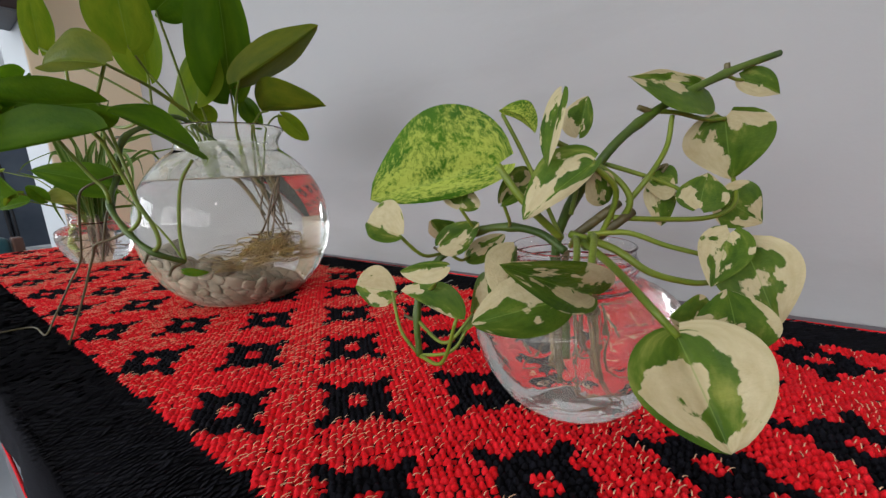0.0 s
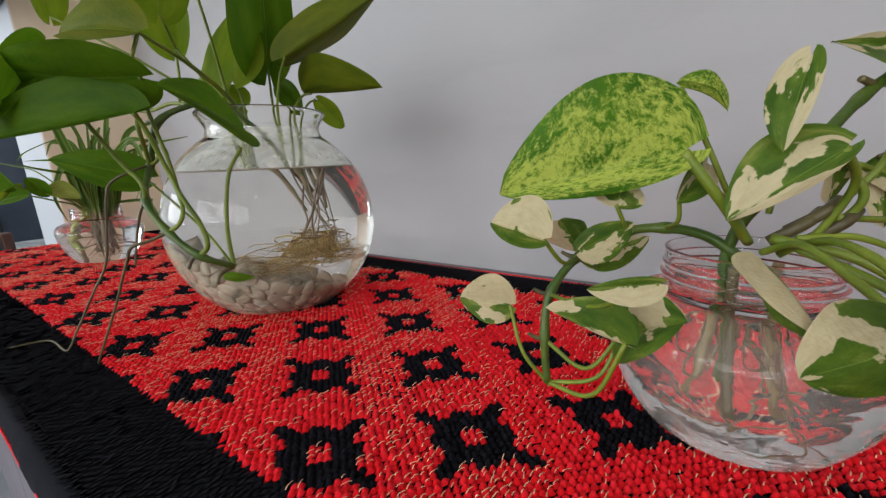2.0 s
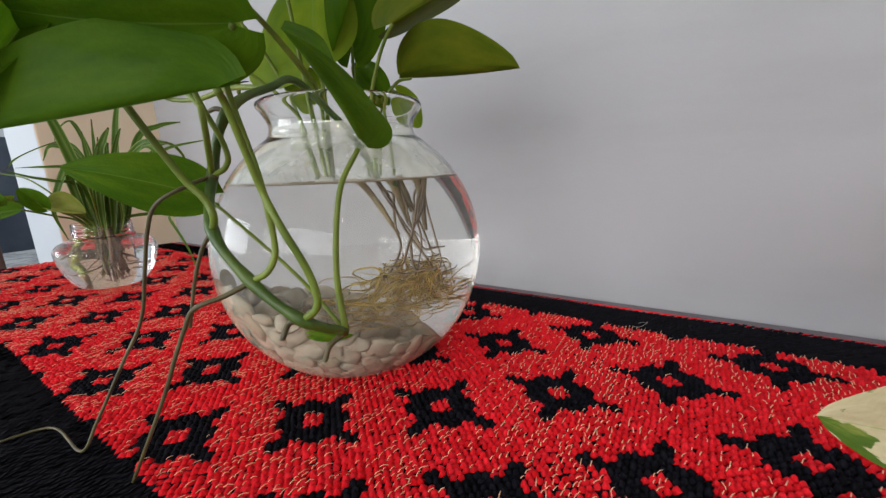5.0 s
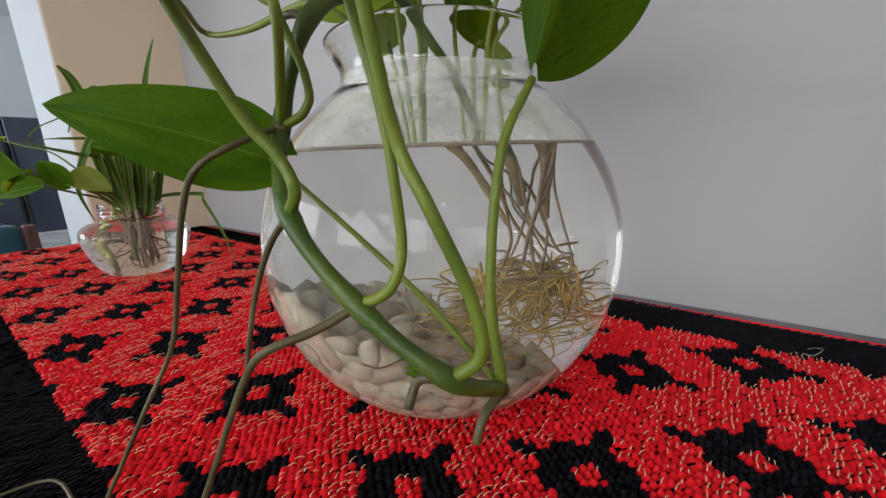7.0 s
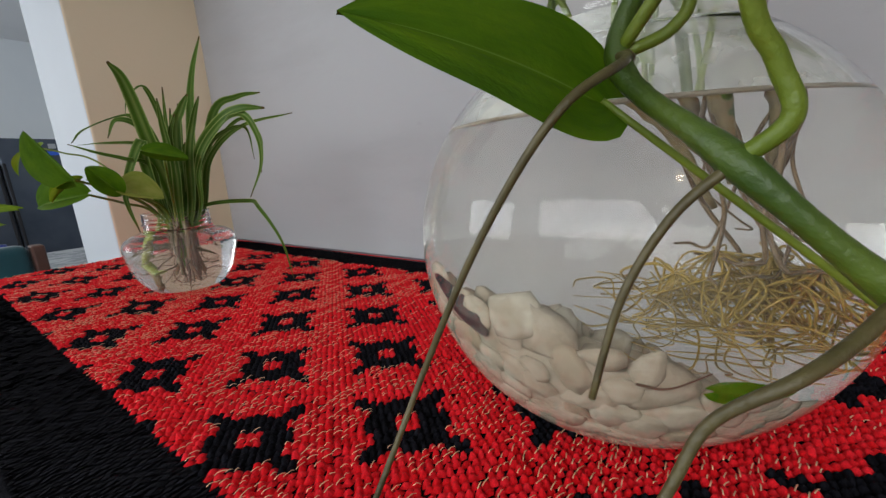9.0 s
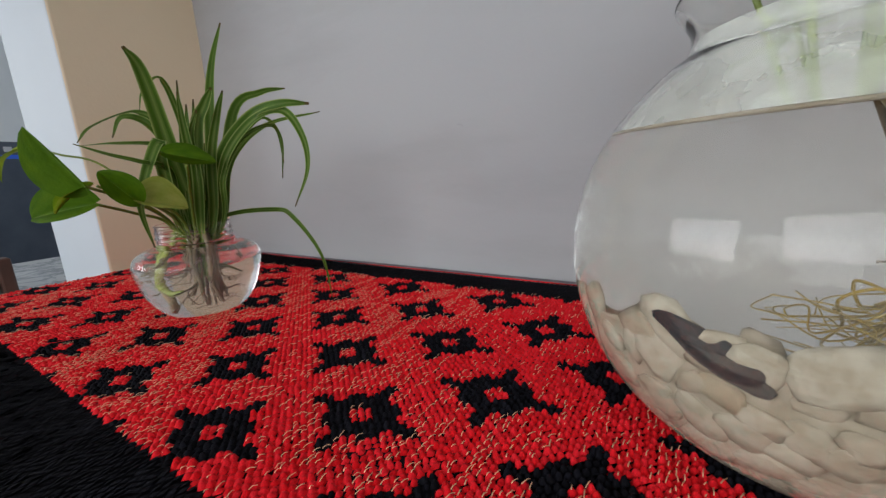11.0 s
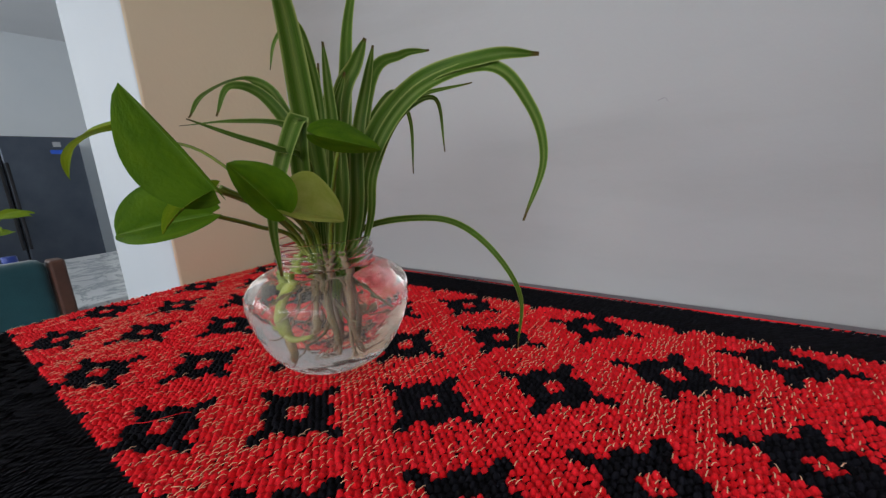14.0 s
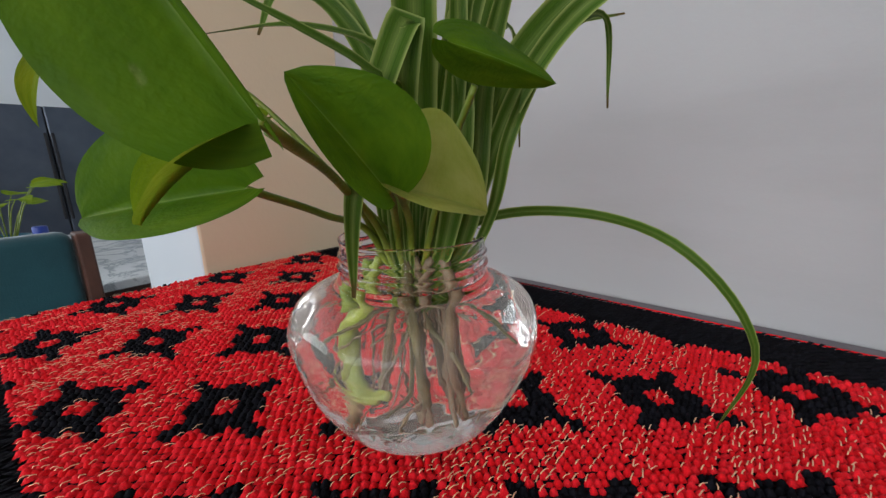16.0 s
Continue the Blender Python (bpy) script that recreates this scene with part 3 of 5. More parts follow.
def blade(plant, points, width, material, twist):
    """A strap leaf with a channel along its middle."""
    c = spline(points, 7)
    view = Vector((0.62, -0.70, 0.35)).normalized()
    rows, uvs = [], []
    for i, p in enumerate(c):
        f = i / (len(c) - 1)
        d = (c[min(i + 1, len(c) - 1)] - c[max(i - 1, 0)]).normalized()
        n = (view - d * view.dot(d)).normalized()
        n = Matrix.Rotation(twist * (f - 0.3) * 1.6, 3, d) @ n
        s = d.cross(n)
        hw = 0.5 * width * min(1, 0.35 + 2.2 * f) * max(0.03, 1 - max(0, f - 0.45) / 0.55) ** 0.55
        row = []
        uvr = []
        for u in (-1, -0.5, 0, 0.5, 1):
            row.append(p + s * u * hw + n * (abs(u) * hw * 0.35))
            uvr.append((u, f * 4))
        rows.append(row)
        uvs.append(uvr)
    return sheet("blade", rows, uvs, material, plant)


def root_mass(name, plant, tops, centre, spread, low, high, count, r, material, seed, label):
    """Thin roots that wander from the crown and coil above the bottom."""
    rng = random.Random(seed)
    pieces = []
    c = Vector(centre)
    for _ in range(count):
        p = Vector(rng.choice(tops))
        pts = [p]
        a = rng.uniform(0, 2 * math.pi)
        goal = c + Vector((spread * math.cos(a) * rng.uniform(0.2, 1), spread * math.sin(a) * rng.uniform(0.2, 1), 0))
        goal.z = rng.uniform(low, high)
        steps = rng.randint(3, 5)
        for k in range(1, steps + 1):
            q = p.lerp(goal, k / steps) + Vector([rng.uniform(-1, 1) * spread * 0.16 for _ in range(3)])
            q.z = max(low, q.z)
            pts.append(q)
        a2 = a + rng.choice((-1, 1)) * rng.uniform(0.5, 1.6)
        for k in range(rng.randint(1, 3)):
            q = pts[-1] + Vector((math.cos(a2), math.sin(a2), rng.uniform(-0.2, 0.25))) * spread * 0.35
            a2 += rng.uniform(-0.9, 0.9)
            d = Vector((q.x - c.x, q.y - c.y, 0))
            if d.length > spread * 1.15:
                d *= spread * 1.15 / d.length
                q = Vector((c.x + d.x, c.y + d.y, q.z))
            q.z = min(max(low, q.z), high + 0.01)
            pts.append(q)
        rr = r * rng.uniform(0.6, 1.3)
        pieces.append(tube(pts, rr, rr * 0.5, 5, 5))
    ob = grid_part(name, *joined(pieces), material, plant, label)
    return tagged(ob, kind="stuff")


# ---------- glass bowl ----------
BX, BY, BZ, BR = -0.4774, 0.2484, 0.0871, 0.1047
WL = 0.1425


def fine(profile, per=5):
    c = spline([(r, 0, z) for r, z in profile], per)
    return [(max(p.x, 0.0), p.z) for p in c]


def fishbowl():
    bowl = thing("fishbowl", (BX, BY, 0), "round clear glass fishbowl with a flared neck, filled with water", "fishbowl")
    outer = [(0.0, 0.0025), (0.040, 0.0020), (0.050, 0.0006), (0.0555, 0.0003)]
    for k in range(40):
        z = 0.0018 + (0.1745 - 0.0018) * k / 39
        outer.append((math.sqrt(BR ** 2 - (z - BZ) ** 2), z))
    outer += fine([(0.0556, 0.1775), (0.0545, 0.1815), (0.0550, 0.186), (0.0580, 0.1915), (0.0612, 0.196), (0.0620, 0.1985), (0.0605, 0.2000), (0.0585, 0.1985), (0.0550, 0.1930), (0.0525, 0.187), (0.0520, 0.182), (0.0530, 0.1770)], 4)
    ri = BR - 0.0024
    for k in range(12):
        z = 0.1740 + (WL - 0.1740) * k / 11
        outer.append((math.sqrt(ri ** 2 - (z - BZ) ** 2), z))
    g = grid_part("glass", *lathe(outer, (BX, BY, 0), 96), GLASS, bowl, "thin clear glass")
    g.visible_shadow = False
    mist = [(math.sqrt((ri - 0.0006) ** 2 - (z - BZ) ** 2), z) for z in [WL + 0.001 + (0.1735 - WL - 0.001) * k / 10 for k in range(11)]] + [(0.0524, 0.1765), (0.0514, 0.182)]
    c = grid_part("condensation", *lathe(mist, (BX, BY, 0), 96), MIST, bowl, "fine mist of droplets inside the glass")
    c.visible_shadow = False
    for nm, material, z0, z1, text in (("mineral_film", FILM, 0.006, 0.070, "milky deposit low inside the glass"), ("haze", HAZE, 0.0705, WL - 0.002, "faint cloudy film inside the glass")):
        rows = [(math.sqrt((ri - 0.0008) ** 2 - (z - BZ) ** 2), z) for z in [z0 + (z1 - z0) * k / 16 for k in range(17)]]
        f = grid_part(nm, *lathe(rows, (BX, BY, 0), 96), material, bowl, text)
        f.visible_shadow = False
    rw = math.sqrt(ri ** 2 - (WL - BZ) ** 2)
    w = grid_part("water", *lathe([(rw, WL), (rw * 0.985, WL - 0.0008), (rw * 0.6, WL - 0.001), (0.0, WL - 0.001)], (BX, BY, 0), 96), WATER, bowl, "still clear water")
    w.visible_shadow = False
    ring = [(rw - 0.0002 + 0.0006 * math.cos(a), WL + 0.0002 + 0.0009 * math.sin(a)) for a in [2 * math.pi * k / 8 for k in range(9)]]
    grid_part("waterline", *lathe(ring, (BX, BY, 0), 96), TIDE, bowl, "thin brownish deposit at the water level")
    return bowl


TIDE = varied("tide_mark", [(0.3, (0.24, 0.19, 0.13)), (0.7, (0.38, 0.33, 0.26))], 60, 0.6)
fishbowl()

TWIG = mat("twig_bark", (0.10, 0.05, 0.03), 0.7)
PEBBLE = mat("white_pebble", (0.5, 0.46, 0.38), 0.75, 0, 0.25)
_i = PEBBLE.node_tree.nodes.new("ShaderNodeObjectInfo")
_c = ramp(PEBBLE, _i.outputs["Random"], [(0.0, (0.45, 0.405, 0.325)), (0.5, (0.40, 0.35, 0.275)), (0.94, (0.35, 0.295, 0.225)), (0.985, (0.33, 0.26, 0.18)), (1.0, (0.25, 0.18, 0.12))])
_m = PEBBLE.node_tree.nodes.new("ShaderNodeMixRGB")
_m.blend_type = "MULTIPLY"
_m.inputs[0].default_value = 0.7
link(PEBBLE, _c, _m.inputs[1])
link(PEBBLE, ramp(PEBBLE, noisy(PEBBLE, 130, 6, 0.65), [(0.30, (0.60, 0.52, 0.42)), (0.55, (1.0, 0.98, 0.95)), (0.75, (1.1, 1.1, 1.1))]), _m.inputs[2])
link(PEBBLE, _m.outputs[0], bsdf(PEBBLE).inputs["Base Color"])
bump(PEBBLE, noisy(PEBBLE, 220, 5), 0.7, 0.0015)
DARKSTONE = varied("dark_stone", [(0.36, (0.010, 0.011, 0.014)), (0.55, (0.04, 0.038, 0.042)), (0.66, (0.17, 0.07, 0.05)), (0.78, (0.30, 0.24, 0.20))], 16, 0.6, relief=0.6, relief_scale=30)


def pebble_bm(seed, sub=2, cuts=11):
    """A broken chip: a lump with some flats knocked off."""
    rng = random.Random(seed * 7 + 1)
    bm = bmesh.new()
    bmesh.ops.create_icosphere(bm, subdivisions=sub, radius=1)
    flats = [(Vector([rng.gauss(0, 1) for _ in range(3)]).normalized(), rng.uniform(0.5, 0.8)) for _ in range(cuts)]
    for v in bm.verts:
        v.co *= 1 + 0.26 * noise.noise(v.co * 1.3 + Vector((seed * 7.3, 0, 0))) + 0.12 * noise.noise(v.co * 2.9 + Vector((0, seed * 5.1, 0)))
        for n, h in flats:
            d = v.co.dot(n) - h
            if d > 0:
                v.co -= n * d
    return bm


def pebble_bed():
    bed = thing("pebble_bed", (BX, BY, 0.004), "bed of white and cream stone chips at the bowl bottom", "pebbles")
    rng = random.Random(12)
    inner = BR - 0.0040

    def top_at(x, y):
        return 0.040 - 0.22 * x - 0.31 * y

    placed = []
    tries = 0
    while len(placed) < 290 and tries < 60000:
        tries += 1
        r = rng.uniform(0.0075, 0.0145)
        a, rad = rng.uniform(0, 2 * math.pi), math.sqrt(rng.random()) * BR
        x, y = rad * math.cos(a), rad * math.sin(a)
        z = rng.uniform(0.005, max(0.012, top_at(x, y)))
        pressed = tries % 3 > 0
        if pressed:
            rad = math.sqrt(max(0.0, (inner - r * 0.30) ** 2 - (z - BZ) ** 2))
            x, y = rad * math.cos(a), rad * math.sin(a)
            if z > top_at(x, y):
                continue
        elif math.sqrt(x * x + y * y + (z - BZ) ** 2) + r * 0.8 > inner:
            continue
        gap = 0.46 if pressed else 0.52
        if any((x - q[0]) ** 2 + (y - q[1]) ** 2 + (z - q[2]) ** 2 < (gap * (r + q[3])) ** 2 for q in placed):
            continue
        placed.append((x, y, z, r))
        bm = pebble_bm(len(placed))
        if pressed:
            q = Vector((x, y, z - BZ)).to_track_quat("Z", "Y") @ Euler((0, 0, rng.uniform(0, 6.3))).to_quaternion()
            m = Matrix.LocRotScale((x, y, z - BZ), q, (r * rng.uniform(1.0, 1.3), r * rng.uniform(0.8, 1.0), r * 0.5))
        else:
            m = Matrix.LocRotScale((x, y, z - BZ), Euler([rng.uniform(0, 6.3) for _ in range(3)]), (r * rng.uniform(0.9, 1.15), r * rng.uniform(0.75, 1.0), r * rng.uniform(0.55, 0.85)))
        # what would stand out is held back by the glass
        for v in bm.verts:
            p = m @ v.co
            if p.length > inner:
                p *= inner / p.length
            v.co = Vector((BX + p.x, BY + p.y, max(BZ + p.z, 0.0035)))
        part("pebble", bm, PEBBLE, bed, "", True)
    # the packed stones beneath, as one lumpy mass
    rows = []
    nj, ni = 22, 96
    for j in range(nj + 1):
        for i in range(ni):
            a, q = 2 * math.pi * i / ni, j / nj
            z = 0.005 + q * 0.075
            rad = math.sqrt((BR - 0.0058) ** 2 - (z - BZ) ** 2) if j < nj else 0.0
            x, y = rad * math.cos(a), rad * math.sin(a)
            for _ in range(6):
                z = min(z, 0.033 - 0.22 * x - 0.31 * y)
                rad = min(rad, math.sqrt((BR - 0.0058) ** 2 - (z - BZ) ** 2))
                x, y = rad * math.cos(a), rad * math.sin(a)
            k = 1 - 0.03 * abs(noise.noise(Vector((x * 120, y * 120, 150 * z))))
            rows.append((BX + x * k, BY + y * k, z + 0.004 * noise.noise(Vector((x * 110, y * 110, 2)))))
    fs = [(j * ni + i, j * ni + (i + 1) % ni, (j + 1) * ni + (i + 1) % ni, (j + 1) * ni + i) for j in range(nj) for i in range(ni)]
    tagged(grid_part("packed_gravel", rows, fs, PEBBLE, bed), kind="stuff")
    return bed


pebble_bed()
_ds = tagged(part("dark_stone", pebble_bm(31, 3, 3), DARKSTONE, smooth=True), "flat dark speckled stone among the white pebbles", "stone")
_a, _b = Vector((-0.5365, 0.1675, 0.0795)), Vector((-0.5045, 0.1560, 0.0600))
_x = (_b - _a).normalized()
_z = ((_a + _b) / 2 - Vector((BX, BY, BZ))).normalized()
_y = _z.cross(_x).normalized()
_z = _x.cross(_y)
_ds.matrix_world = Matrix.Translation((_a + _b) / 2 + 0.0008 * _z) @ Matrix((_x, _y, _z)).transposed().to_4x4() @ Matrix.Diagonal((0.019, 0.0066, 0.0030, 1))


tagged(grid_part("twig", *tube([(-0.4527, 0.1558, 0.0541), (-0.4436, 0.1563, 0.0541), (-0.4330, 0.1613, 0.0606)], 0.0006, 0.0003, 6), TWIG), "thin brown twig on the pebbles", "twig")


# ---------- plastic jars ----------
def jar(at, turn, label):
    """A squat clear jar with a threaded neck and a rippled body, full of water."""
    j = thing("plastic_jar", (at[0], at[1], 0), label, "jar", "plastic jars")
    body = fine([(0.0, 0.0022), (0.020, 0.0016), (0.032, 0.0006), (0.0375, 0.0022), (0.0445, 0.0095), (0.0520, 0.0225), (0.0572, 0.0370), (0.0598, 0.0490), (0.0594, 0.0570), (0.0555, 0.0640), (0.0470, 0.0695), (0.0395, 0.0715)], 6)
    neck = fine([(0.0362, 0.0725), (0.0368, 0.0745), (0.0352, 0.0762), (0.0346, 0.0785), (0.0350, 0.0800), (0.0362, 0.0812), (0.0350, 0.0826), (0.0345, 0.0850), (0.0356, 0.0866), (0.0346, 0.0880), (0.0344, 0.0920), (0.0349, 0.0938), (0.0338, 0.0944), (0.0333, 0.0930), (0.0331, 0.0850), (0.0331, 0.0745)], 3)

    def wob(a, z):
        k = math.exp(-((z - 0.040) / 0.022) ** 2)
        return 1 + k * (0.014 * math.cos(5 * (a + turn) + 60 * z) + 0.006 * math.cos(9 * (a + turn) - 90 * z)) + 0.0025 * k * math.sin(420 * z + 2 * math.sin(3 * a))

    g = grid_part("body", *lathe(body + neck, (at[0], at[1], 0), 120, wob), PLASTIC, j, "clear rippled plastic")
    g.visible_shadow = False
    # thin layer added inside the body for the plastic's pale reflections
    film = [(max(0.0, r - 0.0016), z + 0.0006) for r, z in body if r > 0.030]
    f = grid_part("haze", *lathe(film, (at[0], at[1], 0), 96, wob), JAR_HAZE, j, "faint cloudy film inside")
    f.visible_shadow = False
    w = grid_part("water", *lathe([(0.0331, 0.0745), (0.0325, 0.0738), (0.018, 0.0736), (0.0, 0.0736)], (at[0], at[1], 0), 96), WATER, j, "clear water to the neck")
    w.visible_shadow = False
    return j


jar((-0.0715, 0.2340), 0.0, "squat clear plastic jar of water with variegated cuttings")
jar((-0.9690, 0.2205), 0.5, "squat clear plastic jar of water with spider plant")

# ---------- plants ----------
pothos_variegated = thing("variegated_pothos", (-0.0715, 0.234, 0.01), "green and cream variegated pothos cuttings in a jar", "plant")
pothos_green = thing("green_pothos", (BX, BY, 0.08), "trailing green pothos with aerial roots in a fishbowl", "plant")
spider_plant = thing("spider_plant", (-0.969, 0.2205, 0.02), "spider plant with narrow arching green leaves", "plant")
pothos_sprig = thing("pothos_sprig", (-0.969, 0.2205, 0.02), "pothos sprig with dark green heart leaves", "plant")
leaf(pothos_variegated, (-0.0037, 0.2734, 0.1610), (0.0026, 0.2804, 0.1277), (-0.03, -1.00, 0.08), 0.0409, 0.12, 0.15, CREAM)
leaf(pothos_variegated, (0.0023, 0.2907, 0.1820), (0.0203, 0.2958, 0.1724), (-0.07, -0.90, 0.43), 0.0174, 0.2, 0.2, CREAM)
leaf(pothos_variegated, (-0.0023, 0.2633, 0.1190), (0.0169, 0.2689, 0.1054), (-0.05, -0.85, 0.52), 0.0278, 0.1, 0.2, CREAM)
leaf(pothos_variegated, (0.0073, 0.2245, 0.1000), (0.0205, 0.2127, 0.0690), (-0.10, -0.93, 0.34), 0.0322, 0.1, 0.15, CREAM)
leaf(pothos_variegated, (0.0014, 0.2228, 0.1066), (-0.0039, 0.2109, 0.0838), (-0.04, -0.95, 0.30), 0.0209, 0.1, 0.2, CREAM)
leaf(pothos_variegated, (0.0053, 0.1771, 0.0723), (0.0007, 0.1914, 0.0891), (-0.06, -0.87, 0.48), 0.0261, 0.1, 0.2, CREAM)
leaf(pothos_variegated, (-0.0110, 0.2401, 0.1158), (-0.0091, 0.2458, 0.1328), (0.00, -0.97, 0.26), 0.0226, 0.1, 0.2, CREAM)
leaf(pothos_variegated, (-0.0044, 0.1899, 0.0712), (-0.0173, 0.1862, 0.0757), (0.01, -0.70, 0.71), 0.0278, 0.1, 0.2, CREAM)
leaf(pothos_variegated, (-0.0237, 0.2468, 0.1263), (-0.0381, 0.2427, 0.1303), (0.08, -0.84, 0.54), 0.0209, 0.1, 0.2, CREAM)
stem(pothos_variegated, "main_stem", [(-0.0740, 0.2350, 0.0300), (-0.0796, 0.2308, 0.0949), (-0.0558, 0.2262, 0.1405), (-0.0344, 0.2511, 0.1657), (-0.0050, 0.2782, 0.1840), (0.0176, 0.2951, 0.1931)], 0.002952, 0.001804, STEM, (0.3, 0.55, 0.8))
stem(pothos_variegated, "petiole", [(-0.0344, 0.2511, 0.1657), (-0.0244, 0.2570, 0.1642), (-0.0118, 0.2658, 0.1601), (-0.0036, 0.2734, 0.1604)], 0.001312, 0.001066, PETIOLE)
stem(pothos_variegated, "petiole", [(-0.0265, 0.2512, 0.1625), (-0.0276, 0.2457, 0.1467), (-0.0332, 0.2337, 0.1328), (-0.0426, 0.2310, 0.1186)], 0.00123, 0.001476, PETIOLE)
stem(pothos_variegated, "petiole", [(-0.0050, 0.2782, 0.1832), (-0.0009, 0.2846, 0.1816), (0.0031, 0.2909, 0.1813)], 0.000984, 0.00082, PETIOLE)
stem(pothos_variegated, "petiole", [(-0.0665, 0.2138, 0.1035), (-0.0437, 0.2047, 0.0993), (-0.0274, 0.2042, 0.0895), (-0.0120, 0.2138, 0.0841), (-0.0029, 0.2216, 0.0831)], 0.002132, 0.00123, PETIOLE)
stem(pothos_variegated, "petiole", [(-0.0584, 0.2161, 0.1035), (-0.0403, 0.2213, 0.1046), (-0.0229, 0.2263, 0.0982), (-0.0041, 0.2316, 0.0931)], 0.001558, 0.001148, PETIOLE)
stem(pothos_variegated, "petiole", [(-0.0470, 0.2194, 0.1125), (-0.0294, 0.2348, 0.1102), (-0.0066, 0.2517, 0.1097), (0.0037, 0.2599, 0.1164), (0.0028, 0.2752, 0.1289)], 0.001476, 0.001066, PETIOLE)
stem(pothos_variegated, "petiole", [(-0.0724, 0.2017, 0.1515), (-0.0622, 0.2150, 0.1442), (-0.0453, 0.2199, 0.1309), (-0.0398, 0.2214, 0.1195), (-0.0464, 0.2247, 0.1073)], 0.001476, 0.00164, PETIOLE)
stem(pothos_variegated, "petiole", [(-0.0559, 0.2376, 0.1395), (-0.0422, 0.2415, 0.1344), (-0.0264, 0.2461, 0.1278), (-0.0134, 0.2498, 0.1201)], 0.001312, 0.001066, PETIOLE)
stem(pothos_variegated, "petiole", [(-0.0662, 0.2243, 0.1489), (-0.0651, 0.2246, 0.1371), (-0.0681, 0.2185, 0.1134)], 0.001066, 0.001312, PETIOLE)
stem(pothos_variegated, "aerial_root", [(-0.0506, 0.2235, 0.1148), (-0.0560, 0.2168, 0.1101), (-0.0665, 0.2190, 0.1011)], 0.0022, 0.0026, ROOTBROWN)
stem(pothos_variegated, "aerial_root", [(-0.0391, 0.2268, 0.1147), (-0.0444, 0.2201, 0.1101), (-0.0541, 0.2225, 0.1012)], 0.0022, 0.0026, ROOTBROWN)
stem(pothos_variegated, "aerial_root", [(-0.0456, 0.2249, 0.1192), (-0.0509, 0.2182, 0.1145), (-0.0610, 0.2205, 0.1058)], 0.0022, 0.0026, ROOTBROWN)
stem(pothos_variegated, "aerial_root", [(-0.0319, 0.2445, 0.1354), (-0.0270, 0.2459, 0.1375), (-0.0288, 0.2454, 0.1338)], 0.001, 0.0008, ROOTBROWN)
stem(pothos_variegated, "aerial_root", [(-0.0416, 0.2438, 0.1678), (-0.0367, 0.2483, 0.1654)], 0.0014, 0.0016, ROOTBROWN)
stem(pothos_variegated, "aerial_root", [(-0.0050, 0.2782, 0.1891), (-0.0046, 0.2783, 0.1846)], 0.0014, 0.0016, ROOTBROWN)
heart(pothos_variegated, (-0.1008, 0.1973, 0.1410), (-0.1755, 0.1763, 0.1243), (-0.1185, 0.1909, 0.1722), (-0.1244, 0.1893, 0.1245), MARBLED, 0.05)
heart(pothos_variegated, (-0.1046, 0.2116, 0.1689), (-0.0868, 0.2145, 0.1571), (-0.0978, 0.2219, 0.1749), (-0.0951, 0.2097, 0.1658), MARBLED, 0.25)
heart(pothos_variegated, (-0.0662, 0.1937, 0.1710), (-0.0705, 0.1887, 0.1392), (-0.0764, 0.1965, 0.1561), (-0.0627, 0.1897, 0.1598), CREAM, 0.10)
heart(pothos_variegated, (-0.0663, 0.2239, 0.1554), (-0.0630, 0.2257, 0.1742), (-0.0738, 0.2205, 0.1666), (-0.0596, 0.2247, 0.1639), CREAM, 0.05)
heart(pothos_variegated, (-0.0529, 0.1963, 0.1396), (-0.0842, 0.1917, 0.1133), (-0.0814, 0.1994, 0.1360), (-0.0663, 0.1942, 0.1218), CREAM, 0.12)
heart(pothos_variegated, (-0.0463, 0.1382, 0.0939), (-0.0715, 0.1168, 0.0876), (-0.0672, 0.1344, 0.0989), (-0.0587, 0.1279, 0.0805), CREAM, 0.12)
heart(pothos_variegated, (-0.0417, 0.1507, 0.0928), (-0.0595, 0.1145, 0.1104), (-0.0366, 0.1347, 0.1091), (-0.0386, 0.1467, 0.0862), CREAM, 0.10)
heart(pothos_variegated, (-0.0133, 0.1674, 0.0755), (0.0047, 0.1526, 0.0440), (-0.0307, 0.1552, 0.0748), (0.0145, 0.1586, 0.0690), CREAM, 0.06)
heart(pothos_variegated, (-0.0167, 0.2769, 0.1795), (-0.0499, 0.2590, 0.1866), (-0.0369, 0.2632, 0.1874), (-0.0312, 0.2391, 0.1663), CREAM, 0.10)
heart(pothos_variegated, (-0.1522, 0.1733, 0.1044), (-0.1804, 0.1762, 0.1107), (-0.1606, 0.1769, 0.1243), (-0.1613, 0.1652, 0.1016), CREAM, 0.10)
heart(pothos_variegated, (-0.1758, 0.1893, 0.0623), (-0.2050, 0.1840, 0.0639), (-0.1857, 0.1868, 0.0803), (-0.1874, 0.1825, 0.0525), CREAM, 0.08)
heart(pothos_variegated, (-0.1151, 0.1736, 0.0606), (-0.1489, 0.1681, 0.0734), (-0.1273, 0.1747, 0.0804), (-0.1298, 0.1734, 0.0642), CREAM, 0.10)
heart(pothos_variegated, (-0.1203, 0.1999, 0.0529), (-0.0936, 0.1774, 0.0736), (-0.1095, 0.1990, 0.0807), (-0.1022, 0.1719, 0.0591), CREAM, 0.10)
heart(pothos_variegated, (-0.1033, 0.1479, 0.0974), (-0.1255, 0.1423, 0.0937), (-0.1120, 0.1453, 0.0992), (-0.1120, 0.1424, 0.0894), CREAM, 0.10)
